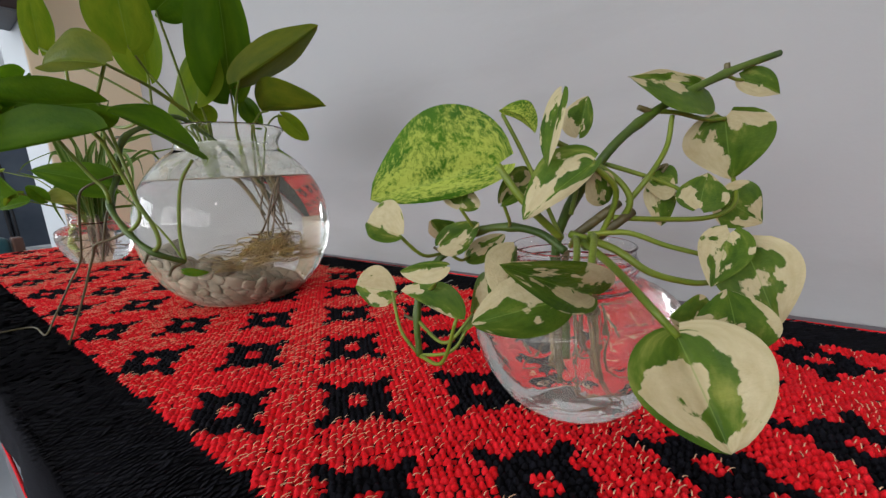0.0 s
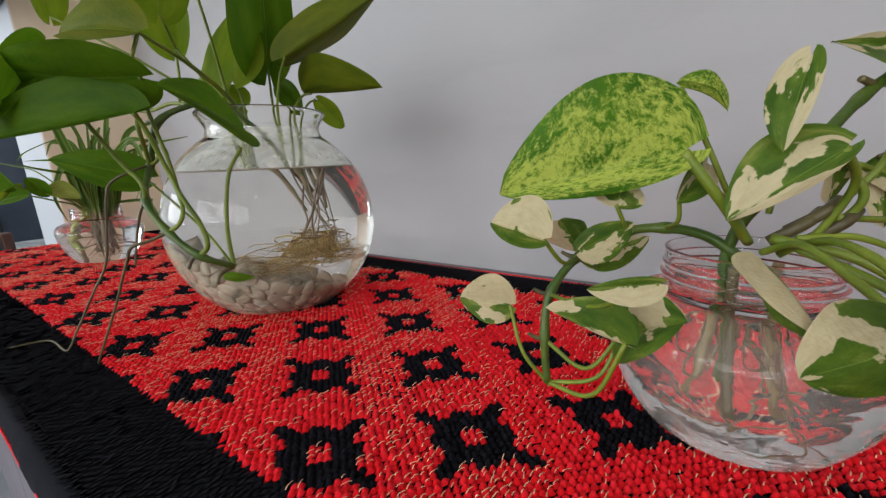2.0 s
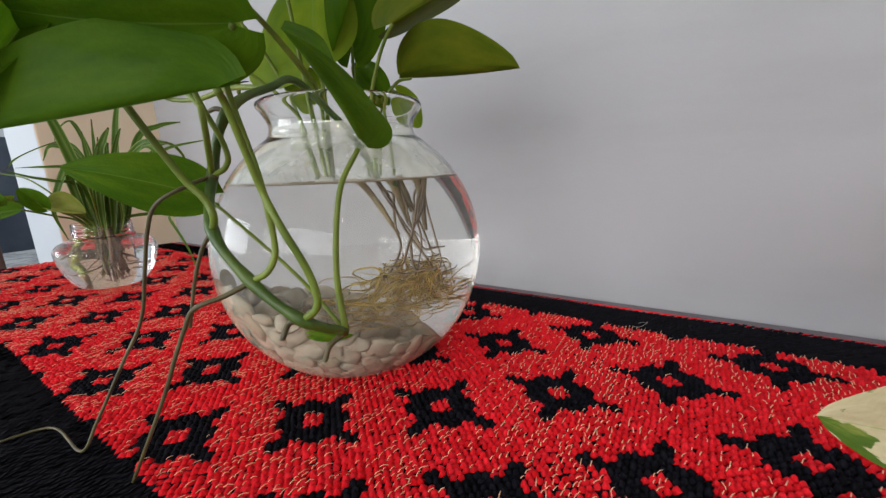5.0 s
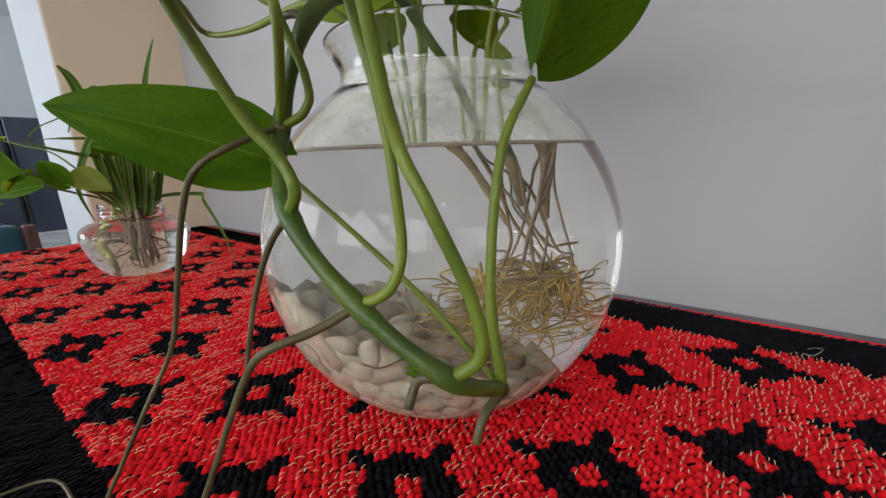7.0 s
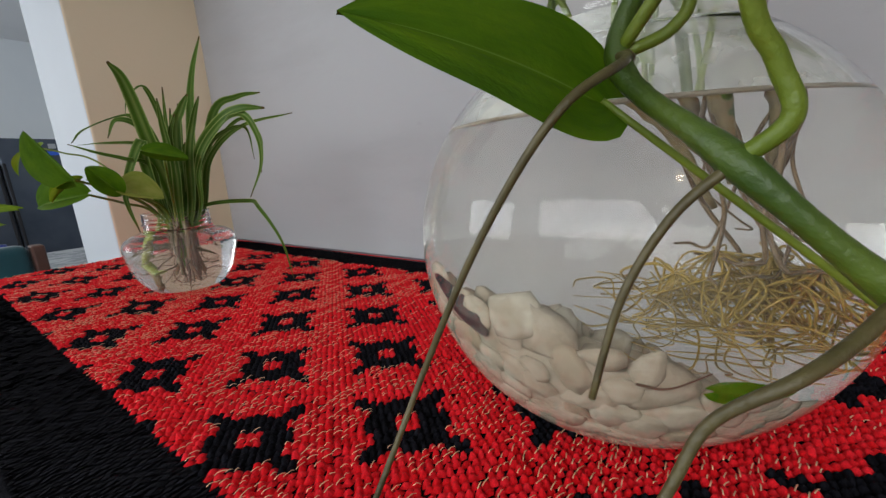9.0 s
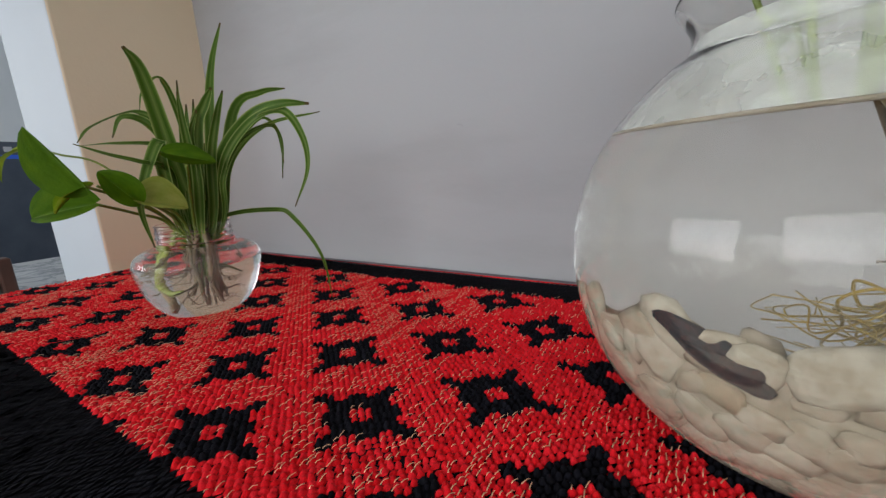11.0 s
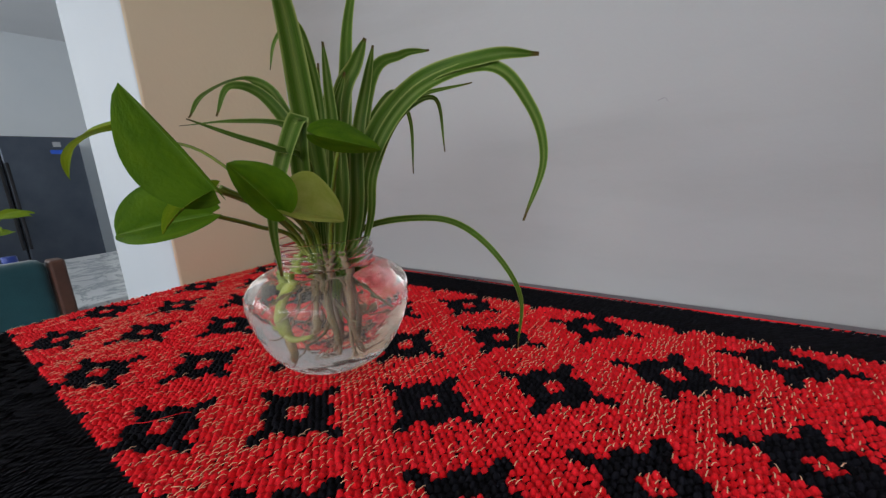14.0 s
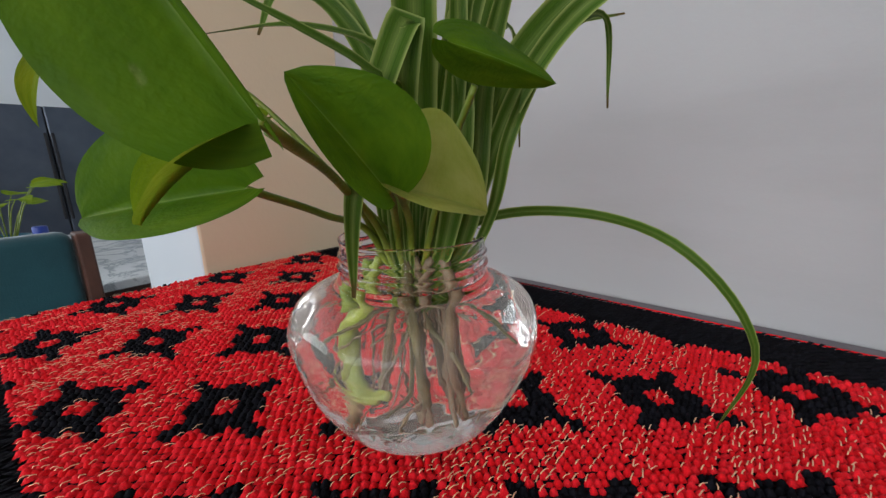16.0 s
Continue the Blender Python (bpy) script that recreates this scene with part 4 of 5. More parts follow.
heart(pothos_variegated, (-0.1463, 0.2157, 0.0912), (-0.1547, 0.2080, 0.1087), (-0.1503, 0.2179, 0.1126), (-0.1661, 0.2337, 0.0860), CREAM, 0.10)
heart(pothos_variegated, (-0.1394, 0.2287, 0.0810), (-0.1138, 0.2332, 0.0974), (-0.1303, 0.2348, 0.0953), (-0.1249, 0.2332, 0.0799), CREAM, 0.15)
heart(pothos_variegated, (-0.1258, 0.1981, 0.1183), (-0.1228, 0.1999, 0.1308), (-0.1352, 0.1949, 0.1225), (-0.1154, 0.2019, 0.1240), CREAM, 0.10)
heart(pothos_variegated, (-0.1010, 0.2036, 0.1210), (-0.0916, 0.2298, 0.1353), (-0.0970, 0.2063, 0.1388), (-0.0899, 0.2088, 0.1239), CREAM, 0.10)
heart(pothos_variegated, (-0.0538, 0.2047, 0.1346), (-0.0499, 0.2185, 0.1198), (-0.0569, 0.2016, 0.1254), (-0.0469, 0.2153, 0.1282), CREAM, 0.15)
heart(pothos_variegated, (-0.0314, 0.2438, 0.1276), (-0.0272, 0.2409, 0.1058), (-0.0357, 0.2410, 0.1163), (-0.0224, 0.2509, 0.1206), CREAM, 0.15)
heart(pothos_variegated, (-0.1410, 0.1984, 0.0951), (-0.1191, 0.2087, 0.1084), (-0.1347, 0.2032, 0.1080), (-0.1256, 0.2036, 0.0920), CREAM, 0.10)
heart(pothos_variegated, (-0.0756, 0.1625, 0.1054), (-0.0663, 0.1279, 0.0938), (-0.0822, 0.1441, 0.1017), (-0.0750, 0.1593, 0.0919), CREAM, 0.10)
stem(pothos_variegated, "side_stem", [(-0.0740, 0.2300, 0.0900), (-0.0890, 0.2300, 0.1000), (-0.1070, 0.2241, 0.1041), (-0.1256, 0.2187, 0.1010), (-0.1459, 0.2116, 0.0876), (-0.1562, 0.1972, 0.0692), (-0.1560, 0.1892, 0.0465), (-0.1532, 0.1864, 0.0232)], 0.0026, 0.0021, STEM, (0.28, 0.42, 0.56, 0.7, 0.84))
stem(pothos_variegated, "petiole", [(-0.1008, 0.1973, 0.1410), (-0.0862, 0.2007, 0.1205), (-0.0735, 0.2200, 0.1000)], 0.002214, 0.002132, PETIOLE)
stem(pothos_variegated, "petiole", [(-0.1046, 0.2116, 0.1689), (-0.0930, 0.2158, 0.1445), (-0.0735, 0.2200, 0.1000)], 0.001066, 0.001312, PETIOLE)
stem(pothos_variegated, "petiole", [(-0.0529, 0.1963, 0.1396), (-0.0450, 0.2130, 0.1260), (-0.0520, 0.2200, 0.1050), (-0.0620, 0.2240, 0.0940)], 0.001476, 0.001476, PETIOLE)
stem(pothos_variegated, "petiole", [(-0.0463, 0.1382, 0.0939), (-0.0520, 0.1720, 0.0995), (-0.0600, 0.2000, 0.1040), (-0.0680, 0.2200, 0.0960)], 0.001476, 0.00164, PETIOLE)
stem(pothos_variegated, "petiole", [(-0.0417, 0.1507, 0.0928), (-0.0450, 0.1700, 0.1040), (-0.0520, 0.2000, 0.1060), (-0.0620, 0.2220, 0.0960)], 0.001476, 0.00164, PETIOLE)
stem(pothos_variegated, "petiole", [(-0.0133, 0.1674, 0.0755), (-0.0230, 0.1690, 0.0850), (-0.0407, 0.1900, 0.0940), (-0.0585, 0.2080, 0.1009)], 0.001476, 0.001968, PETIOLE)
stem(pothos_variegated, "petiole", [(-0.1522, 0.1733, 0.1044), (-0.1470, 0.1885, 0.0900), (-0.1459, 0.2116, 0.0876)], 0.001066, 0.001066, PETIOLE)
stem(pothos_variegated, "petiole", [(-0.1758, 0.1893, 0.0623), (-0.1665, 0.1849, 0.0387), (-0.1532, 0.1864, 0.0232)], 0.001066, 0.001148, PETIOLE)
stem(pothos_variegated, "petiole", [(-0.1151, 0.1736, 0.0606), (-0.1282, 0.1760, 0.0299), (-0.1532, 0.1864, 0.0232)], 0.001066, 0.00123, PETIOLE)
stem(pothos_variegated, "petiole", [(-0.1203, 0.1999, 0.0529), (-0.1341, 0.1886, 0.0357), (-0.1560, 0.1892, 0.0465)], 0.001066, 0.00123, PETIOLE)
stem(pothos_variegated, "petiole", [(-0.1203, 0.1999, 0.0529), (-0.1288, 0.1892, 0.0320), (-0.1532, 0.1864, 0.0232)], 0.000984, 0.00123, PETIOLE)
stem(pothos_variegated, "petiole", [(-0.1033, 0.1479, 0.0974), (-0.1277, 0.1685, 0.0773), (-0.1562, 0.1972, 0.0692)], 0.000984, 0.001066, PETIOLE)
stem(pothos_variegated, "petiole", [(-0.1463, 0.2157, 0.0912), (-0.1431, 0.2117, 0.0864), (-0.1459, 0.2116, 0.0876)], 0.000984, 0.001066, PETIOLE)
stem(pothos_variegated, "petiole", [(-0.1410, 0.1984, 0.0951), (-0.1405, 0.2030, 0.0884), (-0.1459, 0.2116, 0.0876)], 0.000984, 0.001066, PETIOLE)
stem(pothos_variegated, "petiole", [(-0.1394, 0.2287, 0.0810), (-0.1396, 0.2181, 0.0813), (-0.1459, 0.2116, 0.0876)], 0.000984, 0.001066, PETIOLE)
stem(pothos_variegated, "petiole", [(-0.1258, 0.1981, 0.1183), (-0.1227, 0.2064, 0.1066), (-0.1256, 0.2187, 0.1010)], 0.000984, 0.001066, PETIOLE)
stem(pothos_variegated, "petiole", [(-0.1010, 0.2036, 0.1210), (-0.1010, 0.2118, 0.1095), (-0.1070, 0.2241, 0.1041)], 0.000984, 0.001066, PETIOLE)
stem(pothos_variegated, "aerial_root", [(-0.1459, 0.2116, 0.0876), (-0.1499, 0.2096, 0.0886), (-0.1539, 0.2086, 0.0906)], 0.0015, 0.0009, ROOTBROWN)
stem(pothos_variegated, "aerial_root", [(-0.1562, 0.1972, 0.0692), (-0.1602, 0.1952, 0.0702), (-0.1642, 0.1942, 0.0722)], 0.0015, 0.0009, ROOTBROWN)
stem(pothos_variegated, "aerial_root", [(-0.1560, 0.1892, 0.0465), (-0.1600, 0.1872, 0.0475), (-0.1640, 0.1862, 0.0495)], 0.0015, 0.0009, ROOTBROWN)
heart(pothos_green, (-0.3845, 0.1700, 0.1641), (-0.3491, 0.1057, 0.1897), (-0.3834, 0.1563, 0.1951), (-0.3537, 0.1531, 0.1682), GREEN, 0.06)
heart(pothos_green, (-0.3820, 0.1112, 0.1997), (-0.4447, 0.0632, 0.2069), (-0.3741, 0.0923, 0.2140), None, GREEN, 0.15)
heart(pothos_green, (-0.3904, 0.1067, 0.1794), (-0.4569, 0.0423, 0.1635), (-0.3991, 0.1002, 0.2030), (-0.4326, 0.0844, 0.1768), GREEN, 0.12)
heart(pothos_green, (-0.4495, 0.0855, 0.2225), (-0.4354, 0.0481, 0.1680), (-0.4289, 0.0668, 0.2206), (-0.4298, 0.0724, 0.1971), GREEN, 0.10)
heart(pothos_green, (-0.4375, 0.1356, 0.2420), (-0.5106, 0.1117, 0.2496), (-0.4713, 0.1284, 0.2700), (-0.4460, 0.1124, 0.2309), OLIVE, 0.15)
heart(pothos_green, (-0.5753, 0.1243, 0.2803), (-0.5578, 0.1234, 0.3382), (-0.5728, 0.1134, 0.2975), (-0.5647, 0.1366, 0.3094), LIME, 0.10)
heart(pothos_green, (-0.5175, 0.1944, 0.2588), (-0.4906, 0.1807, 0.3530), (-0.5280, 0.1701, 0.2698), (-0.5330, 0.2163, 0.2989), LIME, 0.10)
heart(pothos_green, (-0.4658, 0.2162, 0.2260), (-0.4861, 0.2445, 0.3047), (-0.5466, 0.2401, 0.2772), (-0.4453, 0.2423, 0.2597), LIME, 0.10)
heart(pothos_green, (-0.4686, 0.2558, 0.2428), (-0.4323, 0.2373, 0.3659), (-0.4314, 0.1959, 0.2572), (-0.4387, 0.2684, 0.2908), GREEN, 0.08)
heart(pothos_green, (-0.4123, 0.2363, 0.2401), (-0.3394, 0.2850, 0.2882), (-0.3920, 0.2511, 0.2814), (-0.4154, 0.2891, 0.2604), OLIVE, 0.06)
heart(pothos_green, (-0.4270, 0.2731, 0.2159), (-0.3480, 0.2917, 0.2130), (-0.4013, 0.2589, 0.2459), (-0.3845, 0.2757, 0.2202), OLIVE, 0.15)
heart(pothos_green, (-0.4634, 0.2841, 0.2064), (-0.4935, 0.2825, 0.2397), (-0.4612, 0.2814, 0.2286), (-0.4711, 0.2700, 0.2093), GREEN, 0.15)
heart(pothos_green, (-0.4884, 0.3310, 0.2231), (-0.4904, 0.3705, 0.1930), (-0.4800, 0.3433, 0.2234), (-0.4898, 0.3338, 0.2016), LIME, 0.15)
heart(pothos_green, (-0.5156, 0.2489, 0.2101), (-0.5080, 0.2176, 0.2268), (-0.5003, 0.2329, 0.2327), (-0.5082, 0.2235, 0.2097), LIME, 0.15)
heart(pothos_green, (-0.4668, 0.1933, 0.3072), (-0.4456, 0.2164, 0.3351), (-0.4690, 0.2028, 0.2898), None, GREEN, 0.10)
heart(pothos_green, (-0.4673, 0.1646, 0.2692), (-0.4449, 0.1560, 0.3379), (-0.4712, 0.1385, 0.2825), (-0.4536, 0.1843, 0.2906), LIME, 0.10)
stem(pothos_green, "petiole", [(-0.4675, 0.2629, 0.1450), (-0.4685, 0.2597, 0.1725), (-0.4694, 0.2566, 0.2000), (-0.4690, 0.2562, 0.2274), (-0.4686, 0.2558, 0.2428)], 0.001428, 0.001176, PETIOLE)
stem(pothos_green, "petiole", [(-0.4747, 0.2310, 0.1450), (-0.4714, 0.2280, 0.1725), (-0.4682, 0.2249, 0.2000), (-0.4670, 0.2205, 0.2190), (-0.4658, 0.2162, 0.2260)], 0.001428, 0.001176, PETIOLE)
stem(pothos_green, "petiole", [(-0.4457, 0.2454, 0.1450), (-0.4418, 0.2426, 0.1725), (-0.4380, 0.2398, 0.2000), (-0.4252, 0.2380, 0.2261), (-0.4123, 0.2363, 0.2401)], 0.001428, 0.001176, PETIOLE)
stem(pothos_green, "petiole", [(-0.4419, 0.2639, 0.1450), (-0.4455, 0.2650, 0.1725), (-0.4491, 0.2662, 0.2000), (-0.4381, 0.2696, 0.2140), (-0.4270, 0.2731, 0.2159)], 0.001428, 0.001176, PETIOLE)
stem(pothos_green, "petiole", [(-0.4664, 0.2705, 0.1450), (-0.4666, 0.2721, 0.1725), (-0.4668, 0.2736, 0.2000), (-0.4651, 0.2788, 0.2092), (-0.4634, 0.2841, 0.2064)], 0.001428, 0.001176, PETIOLE)
stem(pothos_green, "petiole", [(-0.4755, 0.2847, 0.1450), (-0.4812, 0.2948, 0.1745), (-0.4870, 0.3050, 0.2040), (-0.4877, 0.3180, 0.2195), (-0.4884, 0.3310, 0.2231)], 0.001428, 0.001176, PETIOLE)
stem(pothos_green, "petiole", [(-0.4937, 0.2409, 0.1450), (-0.5021, 0.2438, 0.1725), (-0.5105, 0.2468, 0.2000), (-0.5130, 0.2478, 0.2111), (-0.5156, 0.2489, 0.2101)], 0.001428, 0.001176, PETIOLE)
stem(pothos_green, "petiole", [(-0.4885, 0.2295, 0.1450), (-0.4937, 0.2255, 0.1725), (-0.4989, 0.2215, 0.2000), (-0.5082, 0.2080, 0.2354), (-0.5175, 0.1944, 0.2588)], 0.001428, 0.001176, PETIOLE)
stem(pothos_green, "petiole", [(-0.4716, 0.2254, 0.1450), (-0.4665, 0.2190, 0.1725), (-0.4614, 0.2125, 0.2000), (-0.4495, 0.1740, 0.2270), (-0.4375, 0.1356, 0.2420)], 0.001428, 0.001176, PETIOLE)
stem(pothos_green, "petiole", [(-0.4776, 0.2266, 0.1450), (-0.4761, 0.2208, 0.1725), (-0.4746, 0.2150, 0.2000), (-0.4707, 0.2042, 0.2596), (-0.4668, 0.1933, 0.3072)], 0.001428, 0.001176, PETIOLE)
stem(pothos_green, "petiole", [(-0.4889, 0.2279, 0.1450), (-0.4943, 0.2230, 0.1725), (-0.4997, 0.2181, 0.2000), (-0.5375, 0.1712, 0.2462), (-0.5753, 0.1243, 0.2803)], 0.001428, 0.001176, PETIOLE)
stem(pothos_green, "petiole", [(-0.4716, 0.2272, 0.1450), (-0.4665, 0.2219, 0.1725), (-0.4614, 0.2165, 0.2000), (-0.4495, 0.1760, 0.2270), (-0.4375, 0.1356, 0.2420)], 0.001428, 0.001176, PETIOLE)
stem(pothos_green, "petiole", [(-0.5175, 0.1944, 0.2588), (-0.5165, 0.1924, 0.2288), (-0.5100, 0.1860, 0.2050)], 0.001176, 0.001428, PETIOLE)
stem(pothos_green, "petiole", [(-0.4673, 0.1646, 0.2692), (-0.4924, 0.1795, 0.2640), (-0.5175, 0.1944, 0.2588)], 0.001008, 0.001176, PETIOLE)
stem(pothos_green, "main_stem", [(-0.4430, 0.2620, 0.1120), (-0.4500, 0.2380, 0.1650), (-0.4560, 0.1960, 0.2040), (-0.4490, 0.1680, 0.1970), (-0.4455, 0.1400, 0.1810), (-0.4577, 0.1338, 0.1496), (-0.4340, 0.1179, 0.1242), (-0.4105, 0.1196, 0.1012), (-0.3872, 0.1273, 0.0839), (-0.3827, 0.1476, 0.0713)], 0.002322, 0.002322, STEM, (0.44, 0.555, 0.667, 0.777, 0.888))
stem(pothos_green, "petiole", [(-0.3827, 0.1476, 0.0713), (-0.3881, 0.1500, 0.1010), (-0.3888, 0.1575, 0.1388), (-0.3847, 0.1686, 0.1595)], 0.001764, 0.00126, PETIOLE)
stem(pothos_green, "petiole", [(-0.3872, 0.1273, 0.0839), (-0.3799, 0.1305, 0.0912), (-0.3820, 0.1296, 0.1059), (-0.3883, 0.1233, 0.1271), (-0.3960, 0.1215, 0.1436), (-0.3940, 0.1120, 0.1720), (-0.3904, 0.1067, 0.1794)], 0.001848, 0.001428, PETIOLE)
stem(pothos_green, "petiole", [(-0.4105, 0.1196, 0.1012), (-0.4028, 0.1237, 0.1059), (-0.4016, 0.1279, 0.1152), (-0.4022, 0.1273, 0.1330), (-0.4041, 0.1261, 0.1503), (-0.4100, 0.1210, 0.1900), (-0.3820, 0.1112, 0.1997)], 0.001596, 0.00126, PETIOLE)
stem(pothos_green, "petiole", [(-0.4340, 0.1179, 0.1242), (-0.4273, 0.1163, 0.1310), (-0.4302, 0.1145, 0.1399), (-0.4353, 0.1079, 0.1523), (-0.4387, 0.0880, 0.1950), (-0.4495, 0.0855, 0.2225)], 0.001764, 0.001428, PETIOLE)
stem(pothos_green, "petiole", [(-0.4577, 0.1338, 0.1496), (-0.4465, 0.1356, 0.1539), (-0.4437, 0.1350, 0.1641), (-0.4470, 0.1250, 0.2000), (-0.4375, 0.1356, 0.2420)], 0.001512, 0.00126, PETIOLE)
stem(pothos_green, "petiole", [(-0.3827, 0.1476, 0.0713), (-0.4136, 0.1445, 0.0986), (-0.4600, 0.1298, 0.1396)], 0.001092, 0.00084, PETIOLE)
leaf(pothos_green, (-0.4600, 0.1298, 0.1396), (-0.4977, 0.0845, 0.1570), (0.83, -0.36, 0.43), 0.034, 0.1, 0.12, GREEN)
stem(pothos_green, "petiole", [(-0.5347, 0.1322, 0.2600), (-0.5347, 0.1322, 0.2195), (-0.5530, 0.1500, 0.2115), (-0.5720, 0.1680, 0.2075), (-0.5331, 0.1694, 0.2018), (-0.4950, 0.1720, 0.2040), (-0.4490, 0.1680, 0.1970)], 0.001344, 0.00168, PETIOLE)
stem(pothos_green, "petiole", [(-0.5150, 0.1300, 0.2360), (-0.4919, 0.1320, 0.2096), (-0.4539, 0.1295, 0.1862), (-0.4380, 0.1240, 0.1760), (-0.4577, 0.1338, 0.1496)], 0.001344, 0.001596, PETIOLE)
stem(pothos_green, "submerged_stem", [(-0.4520, 0.2500, 0.1450), (-0.4450, 0.2560, 0.1260), (-0.4420, 0.2620, 0.1040)], 0.0036, 0.0014, OLDSTEM, (0.35, 0.7))
stem(pothos_green, "submerged_stem", [(-0.4360, 0.2620, 0.1450), (-0.4325, 0.2650, 0.1260), (-0.4330, 0.2680, 0.0980)], 0.0036, 0.0014, OLDSTEM, (0.35, 0.7))
stem(pothos_green, "submerged_stem", [(-0.4800, 0.2360, 0.1450), (-0.4610, 0.2465, 0.1260), (-0.4460, 0.2570, 0.0960)], 0.0030, 0.0012, OLDSTEM, (0.35, 0.7))
stem(pothos_green, "submerged_stem", [(-0.4660, 0.2680, 0.1450), (-0.4545, 0.2700, 0.1260), (-0.4470, 0.2720, 0.1080)], 0.0024, 0.0018, OLDSTEM, (0.35, 0.7))
stem(pothos_green, "aerial_root", [(-0.4577, 0.1338, 0.1496), (-0.4535, 0.1192, 0.1452), (-0.4612, 0.1075, 0.1374), (-0.4712, 0.1052, 0.1243), (-0.4845, 0.1050, 0.1022), (-0.4982, 0.1029, 0.0725), (-0.5034, 0.0920, 0.0497), (-0.5110, 0.0780, 0.0200), (-0.5190, 0.0700, 0.0030), (-0.5650, 0.0680, 0.0020), (-0.5770, 0.0460, 0.0020)], 0.0011, 0.0007, ROOTBROWN)
stem(pothos_green, "aerial_root", [(-0.4340, 0.1179, 0.1242), (-0.4434, 0.1159, 0.1139), (-0.4513, 0.1133, 0.0967), (-0.4559, 0.1096, 0.0736)], 0.0011, 0.0008, ROOTBROWN)
stem(pothos_green, "aerial_root", [(-0.4105, 0.1196, 0.1012), (-0.4168, 0.1105, 0.0964), (-0.4246, 0.1006, 0.0924), (-0.4347, 0.0994, 0.0819), (-0.4397, 0.0957, 0.0691), (-0.4480, 0.0895, 0.0460), (-0.4660, 0.0765, 0.0030)], 0.0013, 0.0008, ROOTBROWN)
stem(pothos_green, "aerial_root", [(-0.3872, 0.1273, 0.0839), (-0.3962, 0.1261, 0.0812), (-0.3977, 0.1228, 0.0739)], 0.0017, 0.0012, ROOTBROWN)
stem(pothos_green, "aerial_root", [(-0.3827, 0.1476, 0.0713), (-0.3833, 0.1378, 0.0682), (-0.3841, 0.1343, 0.0613)], 0.0015, 0.0012, ROOTBROWN)
for p, q in (((-0.4577, 0.1338, 0.1496), (-0.4340, 0.1179, 0.1242)), ((-0.4340, 0.1179, 0.1242), (-0.4105, 0.1196, 0.1012)), ((-0.4105, 0.1196, 0.1012), (-0.3872, 0.1273, 0.0839)), ((-0.3872, 0.1273, 0.0839), (-0.3827, 0.1476, 0.0713))):
    a, d = Vector(p), (Vector(q) - Vector(p)).normalized()
    stem(pothos_green, "leaf_scar", [a + d * 0.0020, a + d * 0.0026, a + d * 0.0032], 0.00278, 0.00272, ROOTBROWN)
stem(pothos_green, "aerial_root", [(-0.4455, 0.1400, 0.1810), (-0.4520, 0.1380, 0.1830), (-0.4580, 0.1370, 0.1820)], 0.0015, 0.001, ROOTBROWN)
blade(spider_plant, [(-0.9705, 0.2220, 0.0300), (-0.9694, 0.2240, 0.0959), (-0.9473, 0.2022, 0.1729), (-0.9333, 0.1864, 0.2293), (-0.9289, 0.1741, 0.2476)], 0.017, STRIPED, 0.3)
blade(spider_plant, [(-0.9705, 0.2220, 0.0300), (-0.9708, 0.2413, 0.0929), (-0.9676, 0.2569, 0.2068), (-0.9673, 0.2673, 0.2575), (-0.9600, 0.2799, 0.3011)], 0.011, STRAP, 0.0)
blade(spider_plant, [(-0.9705, 0.2220, 0.0300), (-0.9671, 0.2279, 0.0953), (-0.9439, 0.2279, 0.1826), (-0.9299, 0.2322, 0.2080), (-0.9258, 0.2393, 0.2245)], 0.014, STRIPED, 0.4)
blade(spider_plant, [(-0.9705, 0.2220, 0.0300), (-0.9558, 0.2373, 0.0941), (-0.9344, 0.2443, 0.1587), (-0.9022, 0.2600, 0.1960), (-0.8439, 0.2528, 0.1998), (-0.8180, 0.2640, 0.1980)], 0.014, STRAP, 0.5)
blade(spider_plant, [(-0.9705, 0.2220, 0.0300), (-0.9498, 0.2378, 0.0942), (-0.9255, 0.2398, 0.1533), (-0.8987, 0.2560, 0.1893), (-0.8444, 0.2536, 0.1946), (-0.8198, 0.2534, 0.1706), (-0.8090, 0.2462, 0.1408), (-0.8155, 0.2332, 0.1090)], 0.009, STRIPED, 0.4)
blade(spider_plant, [(-0.9705, 0.2220, 0.0300), (-0.9751, 0.2538, 0.0963), (-0.9692, 0.2839, 0.2099), (-0.9581, 0.3131, 0.2345), (-0.9477, 0.3408, 0.2421)], 0.012, STRAP, 0.2)
blade(spider_plant, [(-0.9705, 0.2220, 0.0300), (-0.9652, 0.2510, 0.0943), (-0.9660, 0.2696, 0.1554), (-0.9537, 0.3107, 0.1967), (-0.9206, 0.3676, 0.2143)], 0.009, STRIPED, 0.0)
blade(spider_plant, [(-0.9650, 0.2250, 0.0600), (-0.9500, 0.2400, 0.0965), (-0.9216, 0.2860, 0.1003), (-0.8679, 0.2700, 0.0930), (-0.8363, 0.2725, 0.0551), (-0.8430, 0.2850, 0.0060)], 0.0055, STRAP, 0.3)
blade(spider_plant, [(-0.9705, 0.2220, 0.0300), (-0.9852, 0.2166, 0.1071), (-0.9913, 0.2260, 0.1577), (-1.0059, 0.2209, 0.1996), (-1.0157, 0.2039, 0.2093), (-0.9738, 0.1566, 0.1876), (-0.9600, 0.1400, 0.1720)], 0.008, STRIPED, 0.0)
